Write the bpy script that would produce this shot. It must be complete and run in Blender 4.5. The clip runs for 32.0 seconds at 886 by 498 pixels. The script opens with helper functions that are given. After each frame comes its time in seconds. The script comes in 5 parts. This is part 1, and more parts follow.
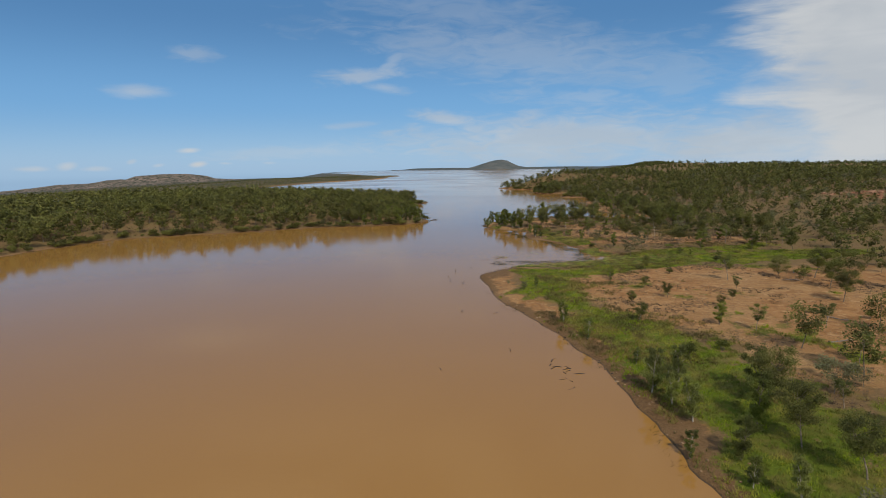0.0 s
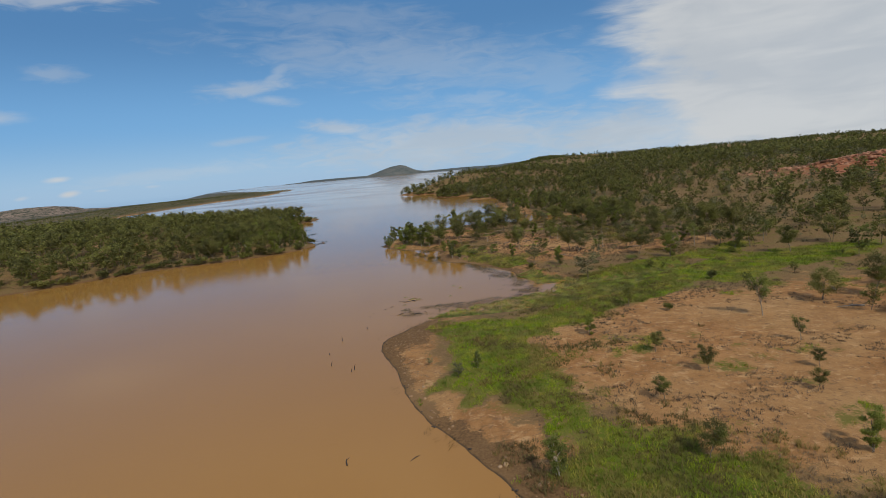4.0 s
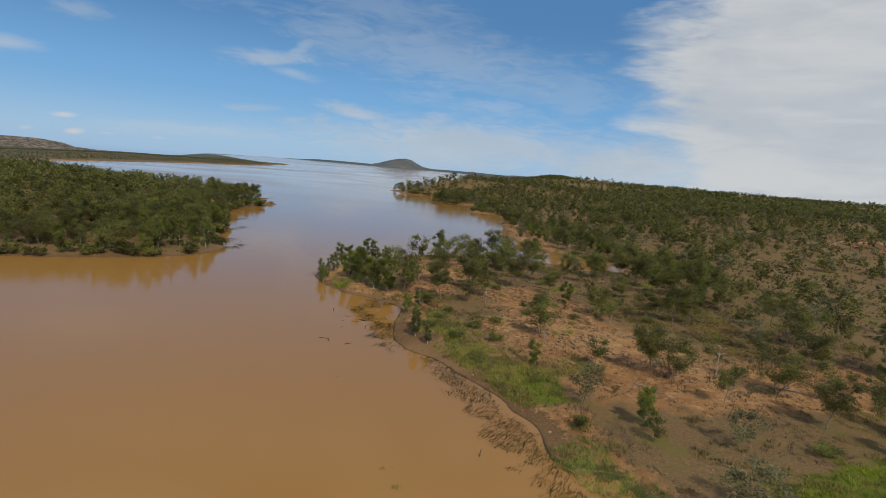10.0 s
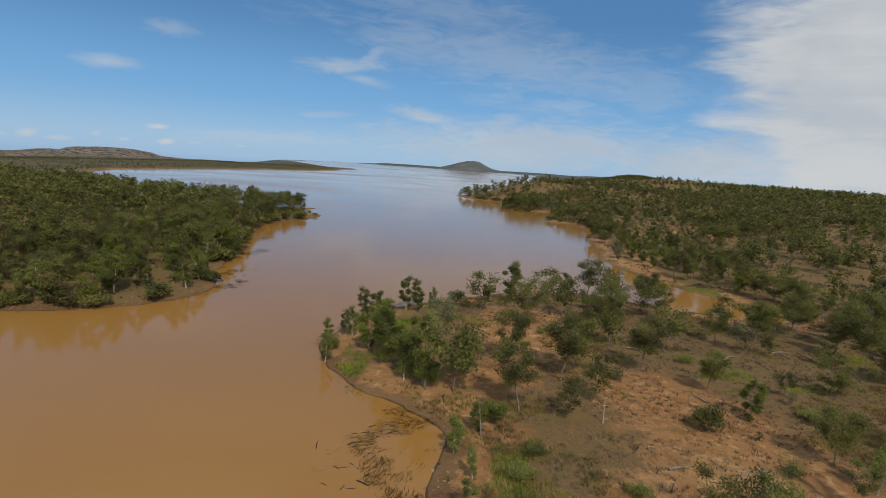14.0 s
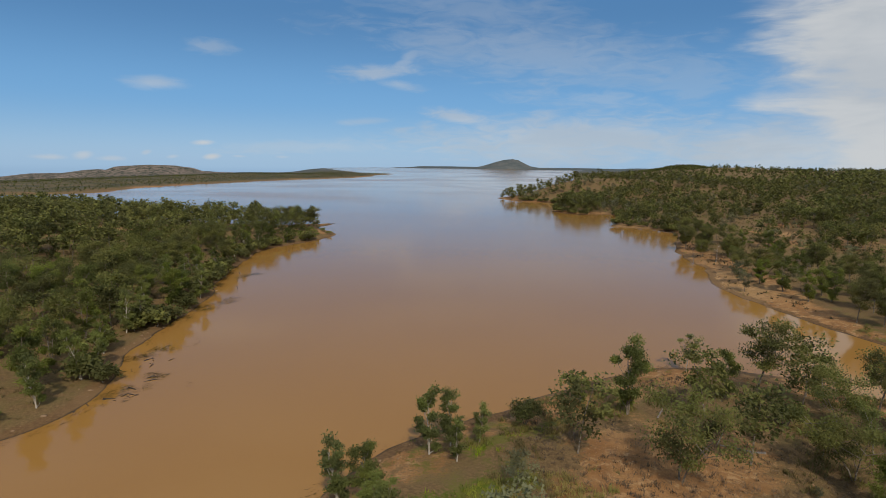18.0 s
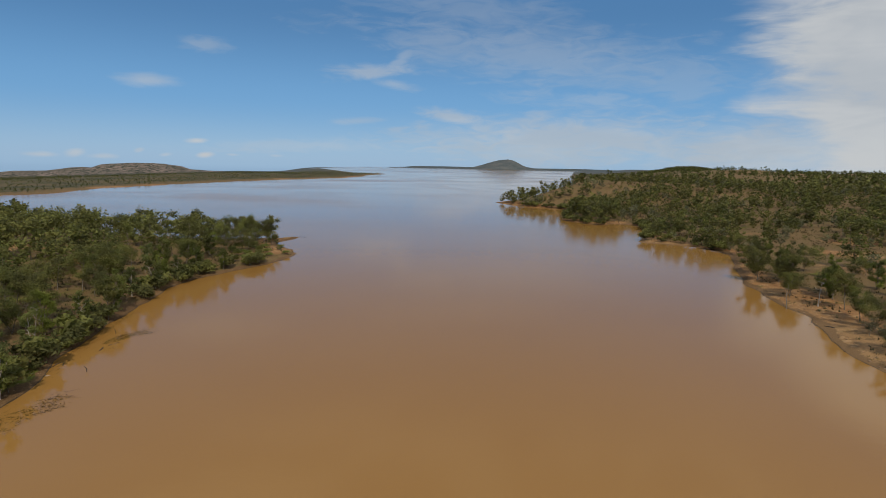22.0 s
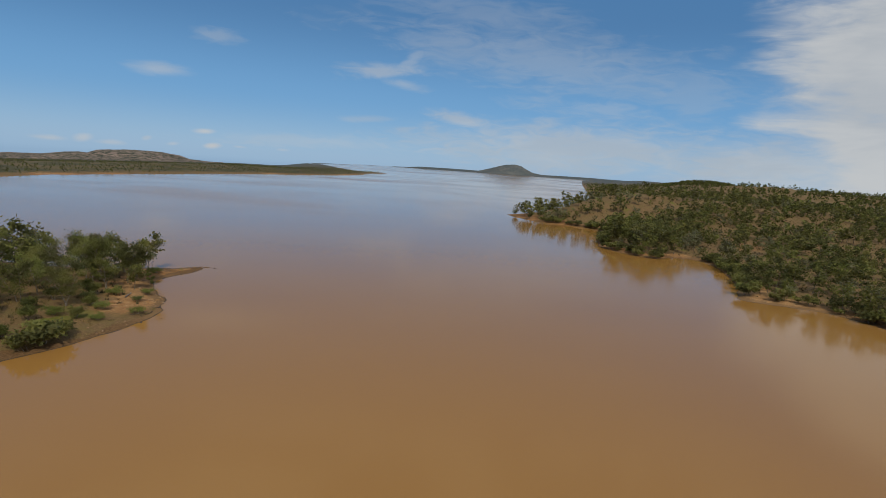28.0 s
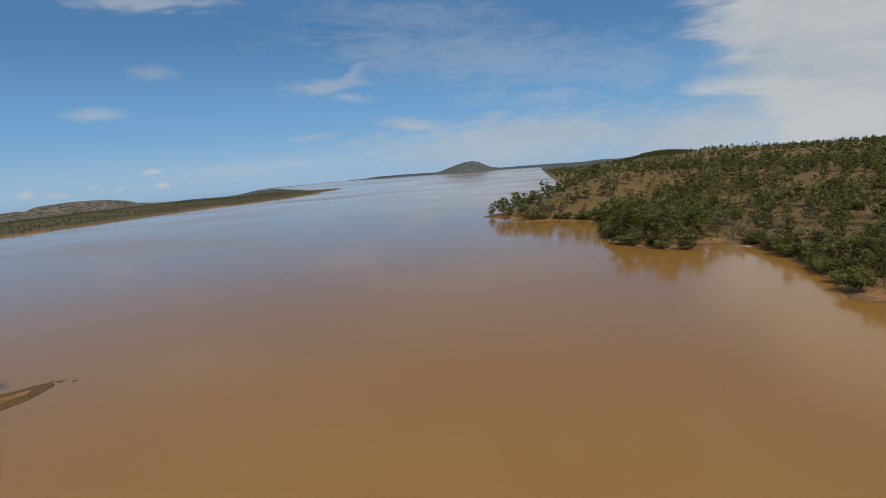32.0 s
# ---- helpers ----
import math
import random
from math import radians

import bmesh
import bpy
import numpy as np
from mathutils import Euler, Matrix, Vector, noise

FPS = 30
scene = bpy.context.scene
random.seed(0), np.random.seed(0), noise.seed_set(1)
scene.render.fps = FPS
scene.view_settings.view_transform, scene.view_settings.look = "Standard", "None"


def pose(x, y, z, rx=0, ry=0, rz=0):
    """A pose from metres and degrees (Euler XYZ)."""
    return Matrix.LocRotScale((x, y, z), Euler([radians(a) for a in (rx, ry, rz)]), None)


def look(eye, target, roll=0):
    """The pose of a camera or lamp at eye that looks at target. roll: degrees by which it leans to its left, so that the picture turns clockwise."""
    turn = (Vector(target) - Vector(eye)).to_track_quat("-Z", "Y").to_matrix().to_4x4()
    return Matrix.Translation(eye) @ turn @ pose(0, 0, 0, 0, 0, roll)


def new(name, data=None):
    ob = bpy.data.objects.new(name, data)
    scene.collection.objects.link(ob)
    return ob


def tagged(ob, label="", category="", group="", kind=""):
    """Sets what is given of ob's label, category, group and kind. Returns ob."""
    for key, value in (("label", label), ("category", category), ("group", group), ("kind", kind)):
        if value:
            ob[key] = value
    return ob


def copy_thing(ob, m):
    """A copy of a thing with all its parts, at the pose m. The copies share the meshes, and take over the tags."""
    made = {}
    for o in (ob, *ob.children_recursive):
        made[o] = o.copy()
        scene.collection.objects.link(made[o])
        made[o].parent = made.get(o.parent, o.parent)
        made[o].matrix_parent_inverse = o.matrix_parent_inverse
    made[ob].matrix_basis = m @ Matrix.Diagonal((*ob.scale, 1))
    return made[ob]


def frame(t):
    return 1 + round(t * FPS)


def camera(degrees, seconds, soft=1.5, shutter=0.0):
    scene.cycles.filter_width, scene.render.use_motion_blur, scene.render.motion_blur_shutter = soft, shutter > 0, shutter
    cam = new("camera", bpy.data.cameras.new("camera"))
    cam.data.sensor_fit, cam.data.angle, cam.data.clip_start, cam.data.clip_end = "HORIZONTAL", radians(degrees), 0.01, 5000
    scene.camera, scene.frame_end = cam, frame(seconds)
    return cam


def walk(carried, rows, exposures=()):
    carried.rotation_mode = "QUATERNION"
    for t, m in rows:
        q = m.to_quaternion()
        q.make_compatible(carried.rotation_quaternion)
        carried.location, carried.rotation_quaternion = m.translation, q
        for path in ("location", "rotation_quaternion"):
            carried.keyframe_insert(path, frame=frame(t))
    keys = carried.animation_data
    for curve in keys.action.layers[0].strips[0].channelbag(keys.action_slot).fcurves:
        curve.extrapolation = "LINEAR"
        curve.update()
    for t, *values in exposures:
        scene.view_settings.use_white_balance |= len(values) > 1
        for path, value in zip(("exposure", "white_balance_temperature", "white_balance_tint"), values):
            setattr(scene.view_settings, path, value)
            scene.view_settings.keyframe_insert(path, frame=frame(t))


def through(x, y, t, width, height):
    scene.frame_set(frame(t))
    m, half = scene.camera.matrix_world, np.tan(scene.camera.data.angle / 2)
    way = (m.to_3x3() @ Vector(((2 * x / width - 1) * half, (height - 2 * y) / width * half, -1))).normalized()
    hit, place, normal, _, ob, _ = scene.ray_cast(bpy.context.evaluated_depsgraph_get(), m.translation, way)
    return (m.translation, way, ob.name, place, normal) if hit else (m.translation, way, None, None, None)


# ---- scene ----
LENS = 77.0
cam = camera(LENS, 32.0, soft=0.9)


def flight(x, y, z, yaw, pitch, roll):
    """The pose of the drone's camera: yaw to the right of north (+y), pitch up, roll to its left."""
    a, b = radians(yaw), radians(pitch)
    way = Vector((math.sin(a) * math.cos(b), math.cos(a) * math.cos(b), math.sin(b)))
    eye = Vector((x, y, z))
    return look(eye, eye + way * 100.0, roll)


PATH = [
    (0.0, -0.00, 0.00, 32.00, -5.58, -8.49, -0.74),
    (0.5, -0.51, 8.67, 31.81, -4.14, -8.44, -2.91),
    (1.0, -0.92, 17.00, 31.54, -2.63, -8.38, -4.94),
    (1.5, -1.33, 25.00, 31.22, -1.20, -8.34, -5.36),
    (2.0, -1.46, 32.65, 30.92, 0.26, -8.28, -5.73),
    (2.5, -1.29, 40.29, 31.11, 1.54, -8.31, -5.41),
    (3.0, -0.70, 47.44, 31.20, 2.51, -8.33, -4.73),
    (3.5, -0.04, 54.35, 31.09, 3.66, -8.32, -5.27),
    (5.5, 3.31, 86.61, 30.77, 7.42, -8.50, -1.78),
    (6.0, 4.46, 93.59, 30.72, 7.43, -8.46, 0.99),
    (6.5, 5.67, 100.38, 30.82, 7.39, -8.50, 1.43),
    (7.0, 6.78, 107.36, 30.84, 7.38, -8.52, 0.62),
    (7.5, 7.77, 114.39, 30.82, 7.36, -8.46, 0.64),
    (8.0, 8.82, 122.24, 30.67, 7.26, -8.45, 1.49),
    (8.5, 9.81, 130.09, 30.47, 6.82, -8.38, 3.29),
    (9.0, 10.81, 137.95, 30.30, 6.26, -8.39, 4.46),
    (9.5, 11.71, 145.21, 30.11, 5.52, -8.30, 5.19),
    (10.0, 12.54, 152.70, 29.99, 4.86, -8.26, 4.93),
    (10.5, 13.01, 159.72, 29.87, 4.12, -8.22, 4.83),
    (11.0, 13.53, 166.55, 29.95, 3.31, -8.26, 4.46),
    (11.5, 14.20, 173.39, 30.18, 2.42, -8.33, 3.85),
    (12.0, 14.76, 180.58, 30.25, 1.34, -8.38, 4.16),
    (12.5, 14.89, 187.77, 30.23, 0.45, -8.42, 4.44),
    (13.0, 15.05, 194.47, 30.26, -0.38, -8.44, 4.50),
    (13.5, 15.13, 201.41, 30.30, -1.35, -8.53, 4.36),
    (14.0, 15.18, 207.68, 30.43, -2.30, -8.58, 3.86),
    (14.5, 14.86, 213.16, 30.55, -3.18, -8.57, 4.15),
    (16.5, 13.20, 245.24, 30.09, -6.59, -8.70, 3.70),
    (17.0, 12.72, 251.79, 30.13, -6.72, -8.69, 1.44),
    (17.5, 11.98, 258.36, 30.14, -6.67, -8.68, 0.47),
    (18.0, 11.22, 265.01, 30.08, -6.56, -8.65, 0.80),
    (18.5, 10.42, 271.50, 30.08, -6.37, -8.66, 0.38),
    (19.0, 9.40, 277.90, 30.07, -6.23, -8.66, 0.80),
    (19.5, 8.41, 284.63, 30.17, -6.06, -8.69, 1.07),
    (20.0, 8.00, 291.75, 30.23, -6.03, -8.71, 1.04),
    (20.5, 7.41, 298.33, 30.17, -6.02, -8.67, 1.10),
    (21.0, 6.95, 304.92, 30.14, -6.00, -8.64, 1.31),
    (21.5, 6.61, 311.32, 30.23, -5.98, -8.66, 1.48),
    (22.0, 6.14, 317.82, 30.32, -5.94, -8.65, 1.18),
    (22.5, 5.63, 324.20, 30.37, -5.94, -8.64, 1.13),
    (23.0, 5.14, 330.68, 30.40, -5.95, -8.59, 1.22),
    (23.5, 4.77, 337.51, 30.48, -5.95, -8.61, 1.14),
    (24.0, 4.28, 344.06, 30.56, -5.92, -8.61, 1.19),
    (24.5, 3.90, 350.39, 30.61, -5.92, -8.58, 1.23),
    (25.0, 3.75, 356.46, 30.66, -5.94, -8.51, 1.13),
    (25.5, 3.60, 362.40, 30.74, -5.91, -8.50, 1.09),
    (27.5, 0.15, 394.41, 29.83, -5.65, -8.49, 2.04),
    (28.0, -0.25, 401.37, 29.76, -6.14, -8.46, 3.89),
    (28.5, -0.77, 408.06, 29.73, -6.62, -8.45, 5.39),
    (29.0, -1.27, 414.50, 29.77, -6.99, -8.43, 5.04),
    (29.5, -1.97, 420.66, 29.79, -7.30, -8.40, 4.56),
    (30.0, -2.67, 426.61, 29.75, -7.73, -8.39, 4.50),
    (30.5, -3.17, 432.20, 29.72, -7.88, -8.33, 2.78),
    (31.0, -4.03, 438.01, 29.72, -7.10, -8.24, 0.59),
    (31.5, -5.34, 443.99, 29.64, -4.87, -8.14, -2.77),
    (32.0, -7.05, 450.08, 29.54, -2.97, -8.09, -4.21),
]
walk(cam, [(row[0], flight(*row[1:])) for row in PATH],
     [(0.0, 0.22), (16.0, 0.22), (23.0, 0.10), (32.0, 0.06)])

# ---- sky and sun ----
SUN_AZ, SUN_EL = 163.0, 44.0          # degrees clockwise from +y, and above the horizon
world = bpy.data.worlds.new("sky")
scene.world = world
world.use_nodes = True
wt = world.node_tree
wt.nodes.clear()


def node(tree, kind, **sets):
    n = tree.nodes.new(kind)
    for key, value in sets.items():
        n.inputs[key].default_value = value
    return n


def link(tree, a, b):
    tree.links.new(a, b)


def maths(tree, op, a, b=None, c=None, clamp=False):
    n = tree.nodes.new("ShaderNodeMath")
    n.operation, n.use_clamp = op, clamp
    for i, v in enumerate((a, b, c)):
        if v is None:
            continue
        if isinstance(v, (int, float)):
            n.inputs[i].default_value = v
        else:
            tree.links.new(v, n.inputs[i])
    return n.outputs[0]


def ramp(tree, value, lo, hi, a=0.0, b=1.0):
    n = tree.nodes.new("ShaderNodeMapRange")
    n.interpolation_type = "SMOOTHSTEP"
    n.inputs["From Min"].default_value, n.inputs["From Max"].default_value = lo, hi
    n.inputs["To Min"].default_value, n.inputs["To Max"].default_value = a, b
    tree.links.new(value, n.inputs["Value"])
    return n.outputs["Result"]


def noise_of(tree, vector, scale, detail=4.0, rough=0.55, distort=0.0):
    n = node(tree, "ShaderNodeTexNoise", Scale=scale, Detail=detail, Roughness=rough, Distortion=distort)
    if vector is not None:
        tree.links.new(vector, n.inputs["Vector"])
    return n.outputs["Fac"]


def blend(tree, fac, a, b):
    n = tree.nodes.new("ShaderNodeMix")
    n.data_type = "RGBA"
    for sock, v in ((n.inputs[0], fac), (n.inputs[6], a), (n.inputs[7], b)):
        if isinstance(v, (int, float)):
            sock.default_value = v
        elif isinstance(v, tuple):
            sock.default_value = (*v, 1.0)
        else:
            tree.links.new(v, sock)
    return n.outputs[2]


def toward(az, el):
    a, e = radians(az), radians(el)
    return Vector((math.sin(a) * math.cos(e), math.cos(a) * math.cos(e), math.sin(e)))


def make_sky():
    sky = wt.nodes.new("ShaderNodeTexSky")
    sky.sky_type, sky.sun_disc = "NISHITA", False
    sky.sun_elevation, sky.sun_rotation = radians(SUN_EL), radians(SUN_AZ)
    sky.altitude, sky.air_density, sky.dust_density, sky.ozone_density = 300.0, 1.0, 0.3, 4.0
    way = wt.nodes.new("ShaderNodeTexCoord").outputs["Generated"]
    part_xyz = wt.nodes.new("ShaderNodeSeparateXYZ")
    link(wt, way, part_xyz.inputs[0])
    x, y, z = part_xyz.outputs
    # bearing u and height v in degrees
    u = maths(wt, "MULTIPLY", maths(wt, "ARCTAN2", x, y), 180 / math.pi)
    v = maths(wt, "MULTIPLY", maths(wt, "ARCSINE", z), 180 / math.pi)
    flat = wt.nodes.new("ShaderNodeCombineXYZ")
    link(wt, u, flat.inputs[0])
    link(wt, v, flat.inputs[1])

    def drawn(su, sv, turn, detail=8.0, rough=0.6, distort=0.8):
        """Noise drawn out along the wind, from -0.5 to 0.5 or so. su, sv: features per degree along and across."""
        m = wt.nodes.new("ShaderNodeMapping")
        m.inputs["Rotation"].default_value = (0, 0, radians(turn))
        m.inputs["Scale"].default_value = (su, sv, 1.0)
        link(wt, flat.outputs[0], m.inputs[0])
        return maths(wt, "SUBTRACT", noise_of(wt, m.outputs[0], 1.0, detail, rough, distort), 0.5)

    broad = drawn(0.05, 0.16, -6, 4.0, 0.5)
    streak = drawn(0.12, 0.50, -9, 5.0, 0.52)
    torn = drawn(0.30, 1.1, 10, 6.0, 0.55, 1.2)
    # the great bank of thin cloud to the east: its rim bulges westward
    off = maths(wt, "SUBTRACT", v, 9.5)
    rim = maths(wt, "ADD", maths(wt, "MULTIPLY", maths(wt, "MULTIPLY", off, off), 0.10), 21.8)
    into = maths(wt, "SUBTRACT", u, rim)
    into = maths(wt, "ADD", into, maths(wt, "MULTIPLY", broad, 15.0))
    into = maths(wt, "ADD", into, maths(wt, "MULTIPLY", streak, 11.0))
    into = maths(wt, "ADD", into, maths(wt, "MULTIPLY", torn, 4.0))
    front = ramp(wt, v, 24.0, 34.0, 1.0, 0.35)
    total = maths(wt, "MULTIPLY", maths(wt, "MULTIPLY", ramp(wt, into, -3.5, 5.0), 0.93), front)
    # thin ragged cover overhead and behind, out of view, added to whiten the fill light
    edge = maths(wt, "ABSOLUTE", maths(wt, "SUBTRACT", u, 10.0))
    rest = maths(wt, "MAXIMUM", ramp(wt, v, 20.0, 34.0), ramp(wt, edge, 66.0, 95.0))
    total = maths(wt, "MAXIMUM", total, maths(wt, "MULTIPLY", rest, ramp(wt, maths(wt, "ADD", broad, maths(wt, "MULTIPLY", streak, 0.4)), -0.14, 0.10, 0.2, 0.72)))

    def wisp(u0, v0, ru, rv, turn, weight, frayed):
        """A drawn-out shred of cloud round a bearing and height, with half-widths in degrees."""
        c, q = math.cos(radians(turn)), math.sin(radians(turn))
        du, dv = maths(wt, "SUBTRACT", u, u0), maths(wt, "SUBTRACT", v, v0)
        a = maths(wt, "ADD", maths(wt, "MULTIPLY", du, c / ru), maths(wt, "MULTIPLY", dv, q / ru))
        b = maths(wt, "ADD", maths(wt, "MULTIPLY", du, -q / rv), maths(wt, "MULTIPLY", dv, c / rv))
        d = maths(wt, "SQRT", maths(wt, "ADD", maths(wt, "MULTIPLY", a, a), maths(wt, "MULTIPLY", b, b)))
        d = maths(wt, "ADD", d, maths(wt, "MULTIPLY", maths(wt, "ADD", torn, maths(wt, "MULTIPLY", streak, 0.8)), frayed))
        return ramp(wt, d, 0.05, 1.15, weight, 0.0)

    for spec in ((6, 2.6, 19, 3.0, 1, 0.62, 1.3), (24, 1.6, 14, 3.4, 0, 0.70, 1.0), (3, 10.6, 20, 3.2, -7, 0.27, 1.5), (-4, 14.6, 12, 1.8, -5, 0.2, 1.6), (-13.4, 8.8, 4.6, 0.95, 4, 0.50, 1.5),
                 (-10.9, 9.6, 2.9, 0.75, 42, 0.30, 1.3), (-11.2, 7.7, 2.6, 0.6, -8, 0.36, 1.3), (-5.0, 4.6, 4.4, 0.85, -9, 0.58, 1.3), (-33.4, 6.8, 2.8, 0.7, 2, 0.45, 0.9), (-28.5, 10.3, 2.6, 0.8, 0, 0.30, 1.4),
                 (-14.6, 4.1, 3.6, 0.42, 5, 0.30, 1.4), (16.5, 8.0, 4.5, 3.0, 20, 0.20, 2.2), (-28, 16.0, 7.0, 1.0, 2, 0.50, 1.6), (8, 6.4, 9, 1.2, -3, 0.24, 2.0), (-18, 1.6, 14, 0.9, 1, 0.24, 1.6)):
        total = maths(wt, "MAXIMUM", total, wisp(*spec))
    # little fair-weather clouds over the western range
    for spec in ((-29.6, 1.7, 1.35, 0.36, 4, 0.75, 0.9), (-29.0, 0.42, 0.95, 0.34, 6, 0.85, 0.9), (-41.6, 0.15, 1.6, 0.3, 0, 0.55, 1.0), (-39.2, 0.35, 1.0, 0.42, 10, 0.55, 1.0), (-37.3, 0.1, 1.4, 0.3, 0, 0.45, 1.0),
                 (-34.4, 0.7, 0.5, 0.25, 20, 0.40, 0.8), (-32.3, 0.35, 0.7, 0.22, 8, 0.4, 0.8), (-26.6, 0.5, 0.7, 0.16, 0, 0.35, 0.8), (-22.6, 0.5, 0.8, 0.18, 0, 0.3, 0.8)):
        total = maths(wt, "MAXIMUM", total, wisp(*spec))
    grey = blend(wt, ramp(wt, maths(wt, "ADD", broad, maths(wt, "MULTIPLY", streak, 0.7)), -0.2, 0.2), (CLOUD * 0.66, CLOUD * 0.70, CLOUD * 0.74), (CLOUD * 0.80, CLOUD * 0.82, CLOUD * 0.83))
    # clear air: deep blue above, paling towards the horizon
    clear = blend(wt, ramp(wt, v, 0.0, 6.0), (2.85, 4.95, 7.6), (1.48, 3.80, 7.05))
    clear = blend(wt, ramp(wt, v, 5.0, 14.5), clear, (0.76, 2.25, 4.70))
    clear = blend(wt, ramp(wt, v, 15.0, 45.0), clear, (0.45, 1.35, 3.40))
    base = blend(wt, 0.82, sky.outputs[0], clear)
    base = blend(wt, total, base, grey)
    # below the horizon the backdrop keeps a pale haze colour, like the low sky
    base = blend(wt, ramp(wt, z, -0.02, -0.006), (CLOUD * 0.40, CLOUD * 0.60, CLOUD * 0.84), base)
    out = node(wt, "ShaderNodeBackground", Strength=SKY)
    link(wt, base, out.inputs["Color"])
    end = wt.nodes.new("ShaderNodeOutputWorld")
    link(wt, out.outputs[0], end.inputs[0])


SKY, CLOUD, SUN = 0.080, 8.0, 2.0
make_sky()
sun = new("sun", bpy.data.lights.new("sun", "SUN"))
sun.data.energy, sun.data.angle, sun.data.color = SUN, radians(2.0), (1.0, 0.90, 0.74)
sun.matrix_world = look(toward(SUN_AZ, SUN_EL) * 100.0, (0, 0, 0))

# ---- materials ----


def material(name):
    m = bpy.data.materials.new(name)
    m.use_nodes = True
    t = m.node_tree
    return m, t, t.nodes["Principled BSDF"]


def bump(tree, shader, height, strength, distance):
    b = node(tree, "ShaderNodeBump", Strength=strength, Distance=distance)
    link(tree, height, b.inputs["Height"])
    link(tree, b.outputs[0], shader.inputs["Normal"])


def world_place(tree):
    return tree.nodes.new("ShaderNodeNewGeometry").outputs["Position"]


def random_of(tree):
    return tree.nodes.new("ShaderNodeObjectInfo").outputs["Random"]


def island_of(tree):
    return tree.nodes.new("ShaderNodeNewGeometry").outputs["Random Per Island"]


def t_height(tree, place):
    n = tree.nodes.new("ShaderNodeSeparateXYZ")
    link(tree, place, n.inputs[0])
    return n.outputs[2]


def ground_material():
    m, t, s = material("soil_and_grass")
    p = world_place(t)

    def layer(name):
        n = t.nodes.new("ShaderNodeAttribute")
        n.attribute_name = name
        return n.outputs["Fac"]

    broad, mid, fine = noise_of(t, p, 0.035, 5.0), noise_of(t, p, 0.33, 6.0, 0.6), noise_of(t, p, 3.0, 5.0, 0.65)
    grit = noise_of(t, p, 9.0, 4.0, 0.7)
    soil = blend(t, ramp(t, mid, 0.36, 0.64), (0.43, 0.225, 0.088), (0.30, 0.145, 0.055))
    soil = blend(t, ramp(t, broad, 0.45, 0.7), soil, (0.44, 0.262, 0.115))
    soil = blend(t, ramp(t, noise_of(t, p, 1.1, 6.0, 0.7), 0.50, 0.68, 0.0, 0.6), soil, (0.21, 0.125, 0.062))
    soil = blend(t, ramp(t, noise_of(t, p, 0.55, 7.0, 0.68, 0.5), 0.52, 0.66, 0.0, 0.8), soil, (0.56, 0.345, 0.165))
    soil = blend(t, ramp(t, noise_of(t, p, 0.8, 6.0, 0.7, 1.0), 0.55, 0.68, 0.0, 0.7), soil, (0.190, 0.112, 0.066))
    soil = blend(t, ramp(t, grit, 0.58, 0.70, 0.0, 0.6), soil, (0.15, 0.090, 0.055))
    soil = blend(t, ramp(t, noise_of(t, p, 5.0, 3.0, 0.6), 0.64, 0.70, 0.0, 0.7), soil, (0.58, 0.40, 0.23))
    straw = blend(t, ramp(t, fine, 0.3, 0.7), (0.29, 0.180, 0.080), (0.15, 0.096, 0.046))
    straw = blend(t, ramp(t, mid, 0.4, 0.7), straw, (0.20, 0.148, 0.056))
    straw = blend(t, ramp(t, grit, 0.50, 0.66, 0.0, 0.7), straw, (0.115, 0.080, 0.040))
    green = blend(t, ramp(t, fine, 0.3, 0.7), (0.150, 0.190, 0.018), (0.095, 0.135, 0.013))
    green = blend(t, ramp(t, mid, 0.40, 0.70), green, (0.190, 0.155, 0.042))
    mud = blend(t, ramp(t, fine, 0.35, 0.65), (0.22, 0.125, 0.056), (0.135, 0.078, 0.036))
    mud = blend(t, ramp(t, grit, 0.6, 0.72, 0.0, 0.7), mud, (0.34, 0.22, 0.12))
    mud = blend(t, ramp(t, broad, 0.42, 0.62), mud, (0.26, 0.155, 0.072))
    wet = ramp(t, maths(t, "ADD", t_height(t, p), maths(t, "MULTIPLY", maths(t, "SUBTRACT", mid, 0.5), 0.12)), 0.0, 0.06)
    mud = blend(t, wet, (0.090, 0.062, 0.036), mud)
    marsh = blend(t, ramp(t, noise_of(t, p, 0.22, 6.0, 0.62, 0.8), 0.40, 0.60), (0.076, 0.110, 0.020), (0.135, 0.105, 0.044))
    marsh = blend(t, ramp(t, noise_of(t, p, 0.12, 5.0, 0.6, 1.2), 0.50, 0.62), marsh, (0.125, 0.165, 0.024))
    marsh = blend(t, ramp(t, noise_of(t, p, 0.16, 4.0, 0.6, 2.0), 0.58, 0.66), marsh, (0.30, 0.175, 0.075))
    # distance haze, painted as a blue-grey tint of the far ground
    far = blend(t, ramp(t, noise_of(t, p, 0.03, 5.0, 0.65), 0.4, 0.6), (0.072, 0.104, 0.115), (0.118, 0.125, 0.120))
    edge = maths(t, "MULTIPLY", maths(t, "SUBTRACT", maths(t, "ADD", mid, maths(t, "MULTIPLY", fine, 0.6)), 0.80), 1.7)

    def worn(name):
        return ramp(t, maths(t, "ADD", layer(name), edge), 0.34, 0.66)

    colour = blend(t, worn("bare"), straw, soil)
    colour = blend(t, worn("grass"), colour, green)
    colour = blend(t, worn("mud"), colour, mud)
    colour = blend(t, worn("marsh"), colour, marsh)
    red = blend(t, ramp(t, mid, 0.35, 0.65), (0.36, 0.155, 0.080), (0.27, 0.10, 0.055))
    colour = blend(t, worn("red"), colour, red)
